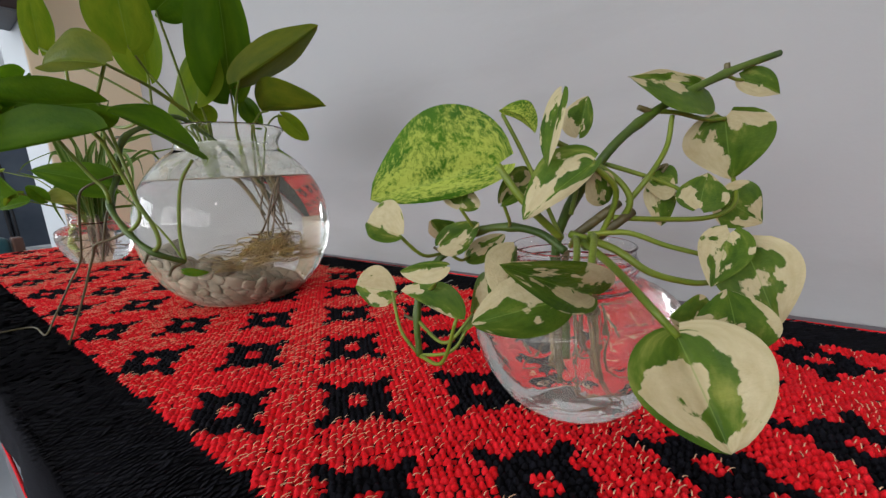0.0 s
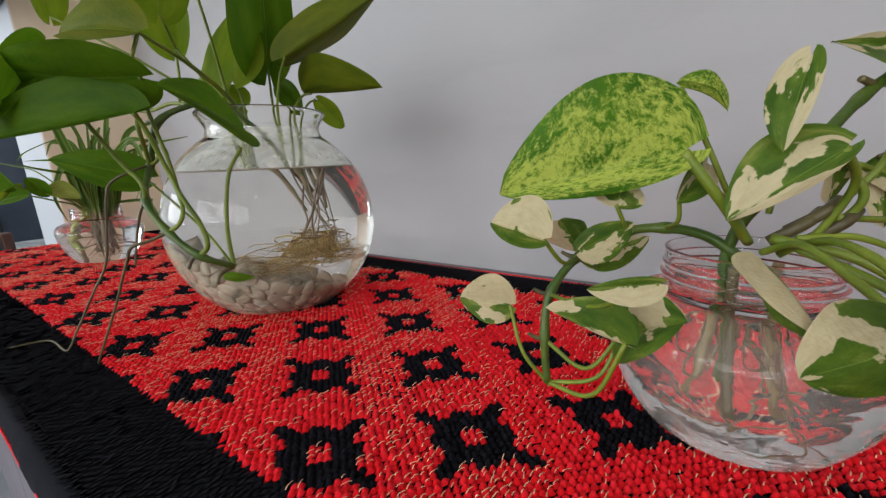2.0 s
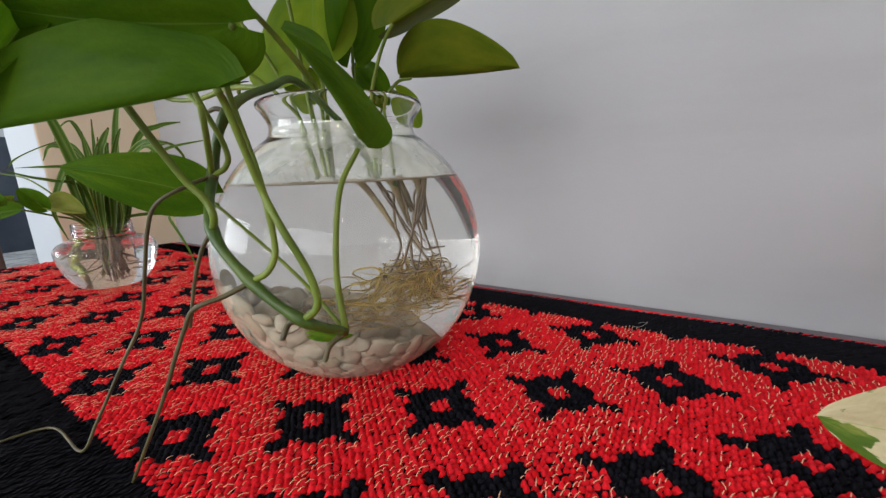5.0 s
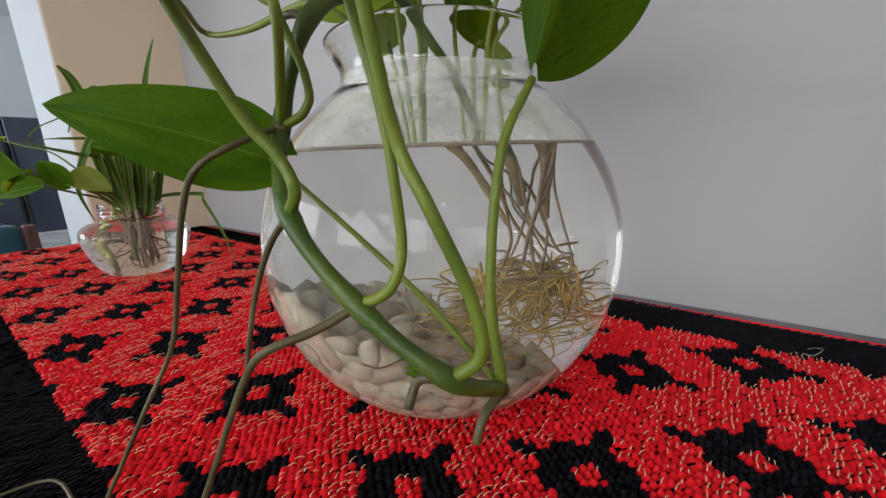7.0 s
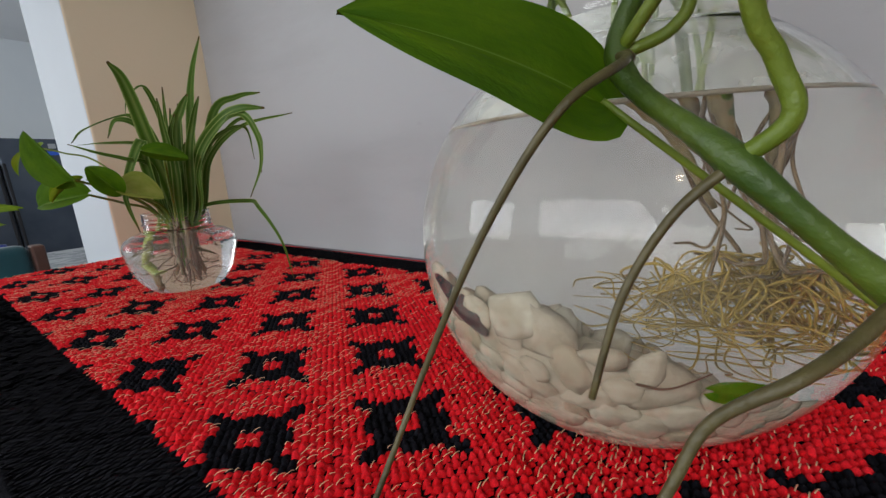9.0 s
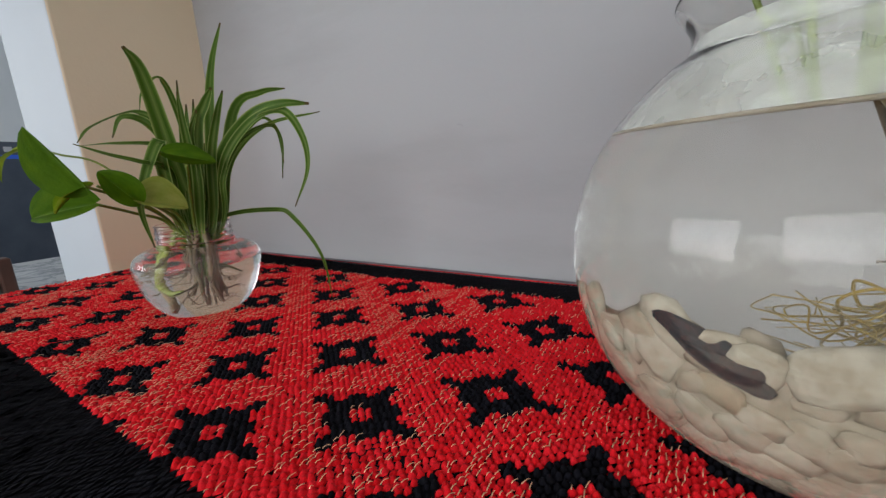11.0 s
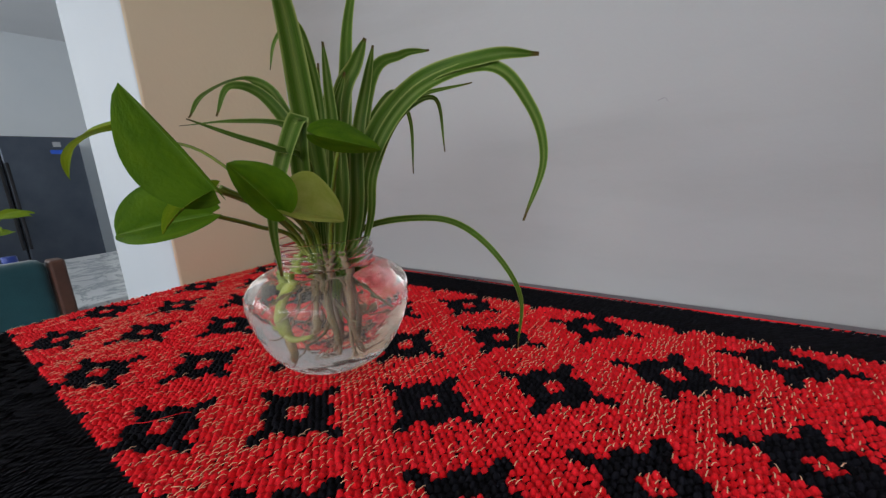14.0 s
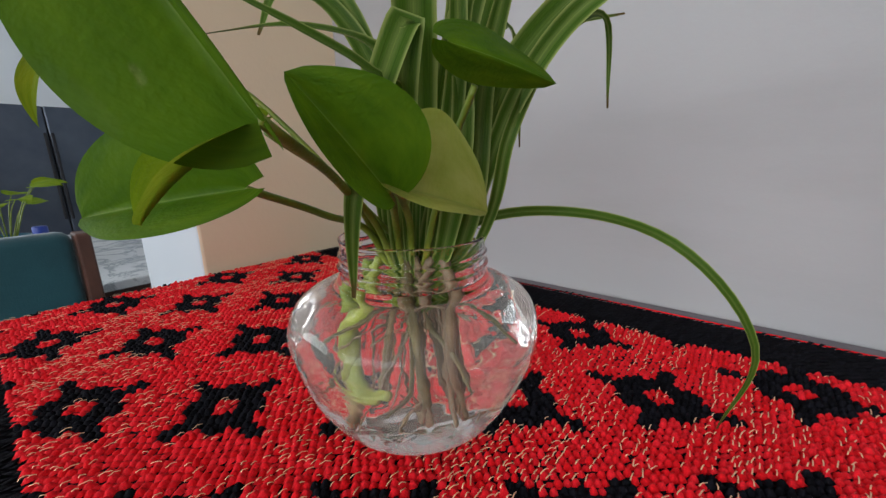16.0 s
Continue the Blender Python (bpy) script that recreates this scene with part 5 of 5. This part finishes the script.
blade(spider_plant, [(-0.9705, 0.2220, 0.0300), (-0.9757, 0.2131, 0.1027), (-0.9698, 0.2132, 0.1518), (-0.9701, 0.2028, 0.1714), (-0.9759, 0.1728, 0.1737), (-1.0125, 0.1555, 0.1745)], 0.01, STRIPED, 0.8)
blade(spider_plant, [(-0.9705, 0.2220, 0.0300), (-0.9822, 0.2218, 0.1012), (-0.9920, 0.2247, 0.1628), (-1.0093, 0.2150, 0.1976), (-1.0248, 0.1983, 0.2053), (-1.0305, 0.1883, 0.1849)], 0.01, STRAP, 0.0)
blade(spider_plant, [(-0.9705, 0.2220, 0.0300), (-0.9789, 0.2474, 0.0972), (-0.9832, 0.2798, 0.1619), (-0.9805, 0.3243, 0.2097), (-0.9862, 0.3543, 0.1878), (-0.9770, 0.3420, 0.1355)], 0.007, STRIPED, 0.0)
blade(spider_plant, [(-0.9705, 0.2220, 0.0300), (-0.9620, 0.2050, 0.0950), (-0.9465, 0.1937, 0.1511), (-0.9417, 0.1920, 0.1729), (-0.9443, 0.1775, 0.1431), (-0.9466, 0.1696, 0.1144), (-0.9640, 0.1800, 0.0750)], 0.012, STRIPED, 0.0)
blade(spider_plant, [(-0.9705, 0.2220, 0.0300), (-0.9776, 0.2256, 0.0954), (-0.9801, 0.2334, 0.1518), (-0.9823, 0.2415, 0.2170)], 0.012, STRAP, 0.0)
blade(spider_plant, [(-0.9705, 0.2220, 0.0300), (-0.9797, 0.2301, 0.0946), (-0.9833, 0.2418, 0.1517), (-0.9868, 0.2536, 0.2091)], 0.011, STRIPED, 0.2)
blade(spider_plant, [(-0.9705, 0.2220, 0.0300), (-0.9838, 0.2309, 0.0943), (-0.9907, 0.2430, 0.1521), (-0.9966, 0.2568, 0.2262)], 0.01, STRAP, 0.4)
blade(spider_plant, [(-0.9705, 0.2220, 0.0300), (-0.9825, 0.2253, 0.0953), (-0.9889, 0.2322, 0.1523), (-0.9936, 0.2419, 0.2431)], 0.009, STRIPED, 0.6000000000000001)
blade(spider_plant, [(-0.9705, 0.2220, 0.0300), (-0.9718, 0.2278, 0.0952), (-0.9693, 0.2380, 0.1511), (-0.9686, 0.2451, 0.1762)], 0.012, STRAP, 0.8)
blade(spider_plant, [(-0.9705, 0.2220, 0.0300), (-0.9720, 0.2353, 0.0939), (-0.9687, 0.2530, 0.1506), (-0.9659, 0.2698, 0.1768)], 0.011, STRIPED, 1.0)
blade(spider_plant, [(-0.9705, 0.2220, 0.0300), (-0.9611, 0.2262, 0.0958), (-0.9504, 0.2356, 0.1501), (-0.9416, 0.2419, 0.1640)], 0.012, STRAP, 1.2000000000000002)
heart(pothos_sprig, (-0.9135, 0.1251, 0.1360), (-0.9344, 0.1052, 0.1804), (-0.9294, 0.0997, 0.1474), (-0.9225, 0.1167, 0.1576), GREEN, 0.05)
heart(pothos_sprig, (-0.9607, 0.1420, 0.1213), (-1.0184, 0.1135, 0.1114), (-0.9900, 0.1206, 0.1370), (-0.9665, 0.1237, 0.1103), GREEN, 0.10)
heart(pothos_sprig, (-0.9327, 0.1345, 0.1361), (-0.9451, 0.1130, 0.1162), (-0.9249, 0.1194, 0.1352), (-0.9109, 0.1138, 0.1285), LIME, 0.20)
heart(pothos_sprig, (-0.9169, 0.1568, 0.1216), (-0.9277, 0.1390, 0.1476), (-0.9048, 0.1582, 0.1357), (-0.9136, 0.1361, 0.1312), GREEN, 0.10)
heart(pothos_sprig, (-0.9159, 0.1581, 0.1225), (-0.9090, 0.1912, 0.1122), (-0.9158, 0.1736, 0.1412), (-0.9079, 0.1648, 0.1161), PALE, 0.10)
heart(pothos_sprig, (-0.9191, 0.1859, 0.1614), (-0.9003, 0.2185, 0.1519), (-0.9207, 0.2094, 0.1692), (-0.9213, 0.2024, 0.1519), GREEN, 0.10)
leaf(pothos_sprig, (-1.0456, 0.1311, 0.1745), (-1.1107, 0.1176, 0.1472), (0.5, -0.3, 0.8), 0.016, 0.30, 0.3, LIME)
stem(pothos_sprig, "petiole", [(-0.9700, 0.2180, 0.0400), (-0.9750, 0.2030, 0.0940), (-0.9442, 0.1640, 0.1210), (-0.9135, 0.1251, 0.1360)], 0.0017, 0.0012, PETIOLE)
stem(pothos_sprig, "petiole", [(-0.9700, 0.2180, 0.0400), (-0.9720, 0.2000, 0.0940), (-0.9664, 0.1710, 0.1097), (-0.9607, 0.1420, 0.1213)], 0.0017, 0.0012, PETIOLE)
stem(pothos_sprig, "petiole", [(-0.9700, 0.2180, 0.0400), (-0.9660, 0.2000, 0.0940), (-0.9533, 0.1702, 0.1211), (-0.9407, 0.1405, 0.1361)], 0.0017, 0.0012, PETIOLE)
stem(pothos_sprig, "petiole", [(-0.9700, 0.2180, 0.0400), (-0.9620, 0.2040, 0.0940), (-0.9394, 0.1804, 0.1138), (-0.9169, 0.1568, 0.1216)], 0.0017, 0.0012, PETIOLE)
stem(pothos_sprig, "petiole", [(-0.9700, 0.2180, 0.0400), (-0.9580, 0.2080, 0.0940), (-0.9370, 0.1831, 0.1143), (-0.9159, 0.1581, 0.1225)], 0.0017, 0.0012, PETIOLE)
stem(pothos_sprig, "petiole", [(-0.9700, 0.2180, 0.0400), (-0.9530, 0.2140, 0.0940), (-0.9371, 0.2082, 0.1289), (-0.9213, 0.2024, 0.1519)], 0.0017, 0.0012, PETIOLE)
stem(pothos_sprig, "petiole", [(-0.9690, 0.2080, 0.0950), (-1.0073, 0.1696, 0.1547), (-1.0303, 0.1465, 0.1676), (-1.0456, 0.1311, 0.1745)], 0.0012, 0.0008, PETIOLE)
blade(spider_plant, [(-0.9705, 0.2220, 0.0300), (-0.9622, 0.2163, 0.1075), (-0.9584, 0.2229, 0.1746), (-0.9559, 0.2172, 0.2144), (-0.9554, 0.2081, 0.2332), (-0.9532, 0.1921, 0.2185), (-0.9558, 0.1877, 0.2022)], 0.006, STRIPED, 0.4)
blade(spider_plant, [(-0.9705, 0.2220, 0.0300), (-0.9507, 0.2163, 0.1028), (-0.9395, 0.2156, 0.1546), (-0.9355, 0.2126, 0.1937), (-0.9356, 0.2124, 0.2188)], 0.009, STRIPED, 0.3)
blade(spider_plant, [(-0.9705, 0.2220, 0.0300), (-0.9429, 0.2296, 0.1008), (-0.9394, 0.2357, 0.1591), (-0.9338, 0.2453, 0.2011), (-0.9341, 0.2549, 0.2254)], 0.01, STRIPED, 0.5)
blade(spider_plant, [(-0.9705, 0.2220, 0.0300), (-0.9385, 0.2372, 0.0972), (-0.9269, 0.2374, 0.1392), (-0.9159, 0.2563, 0.1765), (-0.9080, 0.2899, 0.1897), (-0.9053, 0.2944, 0.1512)], 0.006, STRIPED, 0.4)
blade(spider_plant, [(-0.9705, 0.2220, 0.0300), (-0.9571, 0.2053, 0.1043), (-0.9487, 0.1998, 0.1466), (-0.9409, 0.1734, 0.1554), (-0.9411, 0.1531, 0.1614), (-0.9517, 0.1349, 0.1704)], 0.006, STRAP, 0.4)
blade(spider_plant, [(-0.9705, 0.2220, 0.0300), (-0.9444, 0.2171, 0.1003), (-0.9380, 0.2182, 0.1407), (-0.9379, 0.2184, 0.1770), (-0.9335, 0.2259, 0.2034)], 0.01, STRIPED, 0.2)

root_mass("roots", pothos_green, [(-0.445, 0.258, 0.080), (-0.430, 0.266, 0.078), (-0.456, 0.250, 0.072), (-0.418, 0.258, 0.076)], (-0.436, 0.250, 0.058), 0.050, 0.049, 0.064, 110, 0.00050, ROOTPALE, 3, "pale yellow tangled mat of water roots")
root_mass("old_roots", pothos_green, [(-0.452, 0.262, 0.135), (-0.430, 0.270, 0.135), (-0.468, 0.258, 0.135)], (-0.434, 0.260, 0.078), 0.022, 0.064, 0.086, 11, 0.0009, ROOTDARK, 5, "brown older roots below the waterline")
for plant, cx, cy, sd in ((pothos_variegated, -0.0715, 0.234, 21), (spider_plant, -0.969, 0.2205, 22)):
    root_mass("roots", plant, [(cx - 0.006, cy, 0.06), (cx + 0.008, cy - 0.004, 0.058), (cx, cy + 0.006, 0.05)], (cx, cy, 0.022), 0.030, 0.008, 0.050, 20, 0.0007, ROOTDARK, sd, "brown roots under water")
    for k in range(3):
        a = k * 2.1 + sd
        stem(plant, "submerged_stem", [(cx + 0.012 * math.cos(a), cy + 0.012 * math.sin(a), 0.088), (cx + 0.010 * math.cos(a), cy + 0.010 * math.sin(a), 0.055), (cx + 0.014 * math.cos(a + 0.4), cy + 0.014 * math.sin(a + 0.4), 0.022)], 0.0024, 0.0018, ROOTBROWN if k % 2 else OLDSTEM, (0.3, 0.7))
SPROUT = stem_mat("yellow_sprout", (0.15, 0.20, 0.015), (0.27, 0.31, 0.04), 60)
STOCK = stem_mat("brown_rootstock", (0.095, 0.065, 0.036), (0.22, 0.155, 0.09), 90)
_rng = random.Random(17)
for k in range(9):
    a, r = k * 2.4, _rng.uniform(0.0018, 0.0036)
    pts = [(-0.962 + 0.010 * math.cos(a), 0.2205 + 0.008 * math.sin(a), 0.086)]
    for z in (0.066, 0.048, 0.030, 0.014):
        pts.append((-0.960 + _rng.uniform(0.006, 0.014) * math.cos(a) + _rng.uniform(-0.004, 0.004), 0.2205 + 0.010 * math.sin(a) + _rng.uniform(-0.004, 0.004), z + _rng.uniform(-0.005, 0.005)))
    stem(spider_plant, "rootstock", pts, r, 0.45 * r, STOCK, (0.2, 0.45, 0.7))
stem(pothos_sprig, "submerged_stem", [(-0.975, 0.205, 0.085), (-0.980, 0.200, 0.066), (-0.974, 0.196, 0.054), (-0.984, 0.195, 0.043), (-0.981, 0.197, 0.034)], 0.0026, 0.0031, SPROUT, (0.25, 0.45, 0.65, 0.85))
stem(pothos_sprig, "submerged_stem", [(-0.986, 0.207, 0.080), (-0.990, 0.203, 0.060), (-0.990, 0.200, 0.044)], 0.0030, 0.0040, PETIOLE, (0.3, 0.6, 0.85))
stem(pothos_sprig, "submerged_stem", [(-0.981, 0.197, 0.034), (-0.972, 0.196, 0.030), (-0.962, 0.198, 0.031)], 0.0027, 0.0016, SPROUT, (0.4, 0.8))
stem(pothos_sprig, "submerged_stem", [(-0.981, 0.197, 0.034), (-0.978, 0.199, 0.022), (-0.985, 0.204, 0.012)], 0.0030, 0.0022, OLDSTEM, (0.4, 0.8))
for k in range(7):
    a = 2.2 + 0.75 * k
    z = 0.030 + 0.006 * (k % 4)
    stem(spider_plant, "root", [(-0.969 + 0.008 * math.cos(a), 0.2205 + 0.008 * math.sin(a), z + 0.006), (-0.969 + 0.026 * math.cos(a + 0.15), 0.2205 + 0.026 * math.sin(a + 0.15), z + 0.003), (-0.969 + 0.042 * math.cos(a), 0.2205 + 0.042 * math.sin(a), z)], 0.0011, 0.0006, ROOTBROWN)


fallen = thing("fallen_leaf", (-0.422, 0.171, 0.050), "small fallen green leaf on the pebbles in the water", "leaf")
leaf(fallen, (-0.4319, 0.1636, 0.0535), (-0.4106, 0.1778, 0.0515), (0.45, -0.85, -0.15), 0.0100, 0.1, -0.1, GREEN)
grid_part("scratch", *tube([(-0.7795, 0.4655, 0.1890), (-0.7735, 0.4655, 0.1905), (-0.7715, 0.4655, 0.1870)], 0.0002, 0.00015, 6), TABLE, bpy.data.objects["wall_back"], "small dark scratch")


# ---------- the dining room beyond ----------
def fridge():
    f = thing("fridge", (-6.65, 0.69, FLOOR), "dark grey steel double-door fridge with a blue sticker", "fridge")
    x0, x1, top = -6.98, -6.36, 0.685
    part("body", box_bm(x0, 0.10, FLOOR + 0.02, x1, 1.28, top - 0.005, 0.01), FRIDGE, f)
    part("plinth", box_bm(x0 + 0.02, 0.13, FLOOR, x1 - 0.03, 1.25, FLOOR + 0.02), BLACKGAP, f)
    for y0, y1, hy in ((0.103, 0.686, 0.665), (0.696, 1.277, 0.717)):
        d = part("door", box_bm(x1 + 0.004, y0, FLOOR + 0.05, x1 + 0.065, y1, top, 0.012, 3), FRIDGE, f)
        part("handle", box_bm(x1 + 0.0652, hy - 0.012, FLOOR + 0.5, x1 + 0.085, hy + 0.012, top - 0.25, 0.006), BLACKGAP, d, "black recessed grip")
    part("gasket", box_bm(x1 + 0.002, 0.6865, FLOOR + 0.05, x1 + 0.05, 0.6955, top - 0.004), BLACKGAP, f)
    part("badge", box_bm(x1 + 0.0655, 1.07, 0.585, x1 + 0.068, 1.13, 0.635, 0.001), BADGE, f)
    part("sticker", box_bm(x1 + 0.0655, 1.04, 0.515, x1 + 0.067, 1.16, 0.555), STICKER, f)


fridge()


def dining_chair(m, label):
    c = thing("dining_chair", (0, 0, FLOOR), label, "chair", "dining chairs")
    h = FLOOR
    # built facing +x, back at x = 0
    part("backrest", box_bm(-0.03, -0.22, h + 0.50, 0.03, 0.22, h + 0.905, 0.022, 3), TEAL, c, "teal velvet", True)
    part("seat", box_bm(0.0, -0.23, h + 0.42, 0.45, 0.23, h + 0.49, 0.022, 3), TEAL, c, "teal velvet", True)
    for y in (-0.236, 0.236):
        part("back_post", box_bm(-0.034, y - 0.014, h, 0.02, y + 0.014, h + 0.90, 0.005), WOOD, c)
        part("front_leg", box_bm(0.40, y - 0.018, h, 0.436, y + 0.018, h + 0.42, 0.004), WOOD, c)
    c.matrix_world = m
    return c


# back to the camera, pushed under the table
dining_chair(pose(-2.02, -0.006, FLOOR, 0, 0, 180), "teal velvet dining chair with dark wooden posts")
copy_thing(bpy.data.objects["dining_chair"], pose(-3.35, 1.16, FLOOR, 0, 0, 0))
copy_thing(bpy.data.objects["dining_chair"], pose(-3.35, -0.62, FLOOR, 0, 0, 0))


def dining_table():
    t = thing("dining_table", (-2.62, 0.2, FLOOR), "dining table with a white veined marble top", "table")
    part("tabletop", box_bm(-3.14, -0.75, -0.195, -2.10, 1.05, -0.170, 0.005), MARBLE, t, "white veined marble")
    part("apron", box_bm(-3.06, -0.67, -0.275, -2.18, 0.97, -0.196), WOOD, t)
    for x in (-3.08, -2.16):
        for y in (-0.69, 0.99):
            part("leg", box_bm(x - 0.035, y - 0.035, FLOOR, x + 0.035, y + 0.035, -0.1965, 0.006), WOOD, t)


dining_table()


def table_plant():
    p = thing("potted_sprig", (-2.5, 0.135, -0.170), "small leafy green plant in a teal pot on the table", "plant")
    potm = mat("teal_pot", (0.01, 0.09, 0.14), 0.35)
    part_v = lathe([(0.0, 0.003), (0.035, 0.0), (0.045, 0.02), (0.052, 0.09), (0.055, 0.10), (0.050, 0.10), (0.046, 0.085), (0.0, 0.08)], (-2.5, 0.135, -0.170), 32)
    grid_part("pot", *part_v, potm, p)
    rng = random.Random(9)
    for k in range(11):
        a = k * 2.4
        b = Vector((-2.5 + 0.02 * math.cos(a), 0.135 + 0.02 * math.sin(a), -0.075))
        q = b + Vector((0.07 * math.cos(a), 0.07 * math.sin(a), rng.uniform(0.05, 0.16)))
        stem(p, "petiole", [b, (b + q) / 2 + Vector((0, 0, 0.02)), q], 0.0018, 0.0012, PETIOLE)
        leaf(p, q, q + Vector((0.075 * math.cos(a), 0.075 * math.sin(a), 0.0)), (0.3 * math.cos(a) + 0.5, 0.3 * math.sin(a), 1), 0.055, 0.2, 0.1, LIME)


table_plant()


def water_bottle():
    b = thing("bottle", (-2.42, 0.198, -0.170), "small clear bottle with a blue cap on the table", "bottle")
    capm = mat("blue_cap", (0.02, 0.05, 0.30), 0.4)
    body = mat("white_bottle", (0.55, 0.60, 0.66), 0.25)
    grid_part("body", *lathe(fine([(0.0, 0.0), (0.026, 0.0), (0.029, 0.01), (0.029, 0.08), (0.02, 0.095), (0.014, 0.10)], 3), (-2.42, 0.198, -0.170), 32), body, b)
    grid_part("cap", *lathe([(0.016, 0.0985), (0.017, 0.10), (0.017, 0.125), (0.015, 0.128), (0.0, 0.128)], (-2.42, 0.198, -0.170), 32), capm, b)


water_bottle()


def wall_cabinet():
    c = thing("wall_cabinet", (-1.345, 0.2475, 0.52), "small dark cabinet with its underside coloured as lit, fixed to the white pier", "cabinet")
    part("body", box_bm(-1.430, 0.060, 0.526, -1.280, 0.2495, 0.86, 0.003), CABINET, c)
    part("door", box_bm(-1.279, 0.062, 0.524, -1.263, 0.2470, 0.858, 0.003), CABINET, c)
    # underside painted paler than the body, as lit from below
    part("underside", box_bm(-1.428, 0.062, 0.520, -1.266, 0.2485, 0.5255, 0.001), LIT_GREY, c, "underside panel, coloured paler as if lit")


wall_cabinet()


def ceiling_lamp():
    c = thing("ceiling_lamp", (0.9, -1.5, CEIL), "warm glowing globe lamp on a short rod", "lamp")
    glow = mat("lamp_globe", (1, 0.9, 0.75), 0.4)
    bsdf(glow).inputs["Emission Color"].default_value = (1.0, 0.72, 0.42, 1)
    bsdf(glow).inputs["Emission Strength"].default_value = LAMP
    bm = bmesh.new()
    bmesh.ops.create_uvsphere(bm, u_segments=24, v_segments=12, radius=0.07)
    bmesh.ops.translate(bm, vec=(0.9, -1.5, 1.45), verts=bm.verts)
    part("globe", bm, glow, c, "glowing warm white", True)
    grid_part("rod", *lathe([(0.006, 1.52), (0.006, CEIL - 0.03)], (0.9, -1.5, 0), 12), BADGE, c)
    grid_part("canopy", *lathe([(0.0, CEIL - 0.032), (0.045, CEIL - 0.03), (0.05, CEIL - 0.004), (0.05, CEIL)], (0.9, -1.5, 0), 24), BADGE, c)


ceiling_lamp()


def window(name, x0, x1, y, z0, z1):
    w = tagged(new(name), "white-framed window letting in soft daylight", "window", kind="structure")
    w.matrix_world = Matrix.Translation(((x0 + x1) / 2, y, z0))
    for a in ((x0, z0, x1, z0 + 0.05), (x0, z1 - 0.05, x1, z1), (x0, z0 + 0.05, x0 + 0.05, z1 - 0.05), (x1 - 0.05, z0 + 0.05, x1, z1 - 0.05), ((x0 + x1) / 2 - 0.03, z0 + 0.05, (x0 + x1) / 2 + 0.03, z1 - 0.05)):
        part("frame_bar", box_bm(a[0], y - 0.03, a[1], a[2], y + 0.03, a[3], 0.004), WHITE, w)


window("window_1", -2.25, 1.75, -3.47, 0.45, 1.73)
window("window_2", -6.5, -3.1, -2.97, 0.15, 1.75)
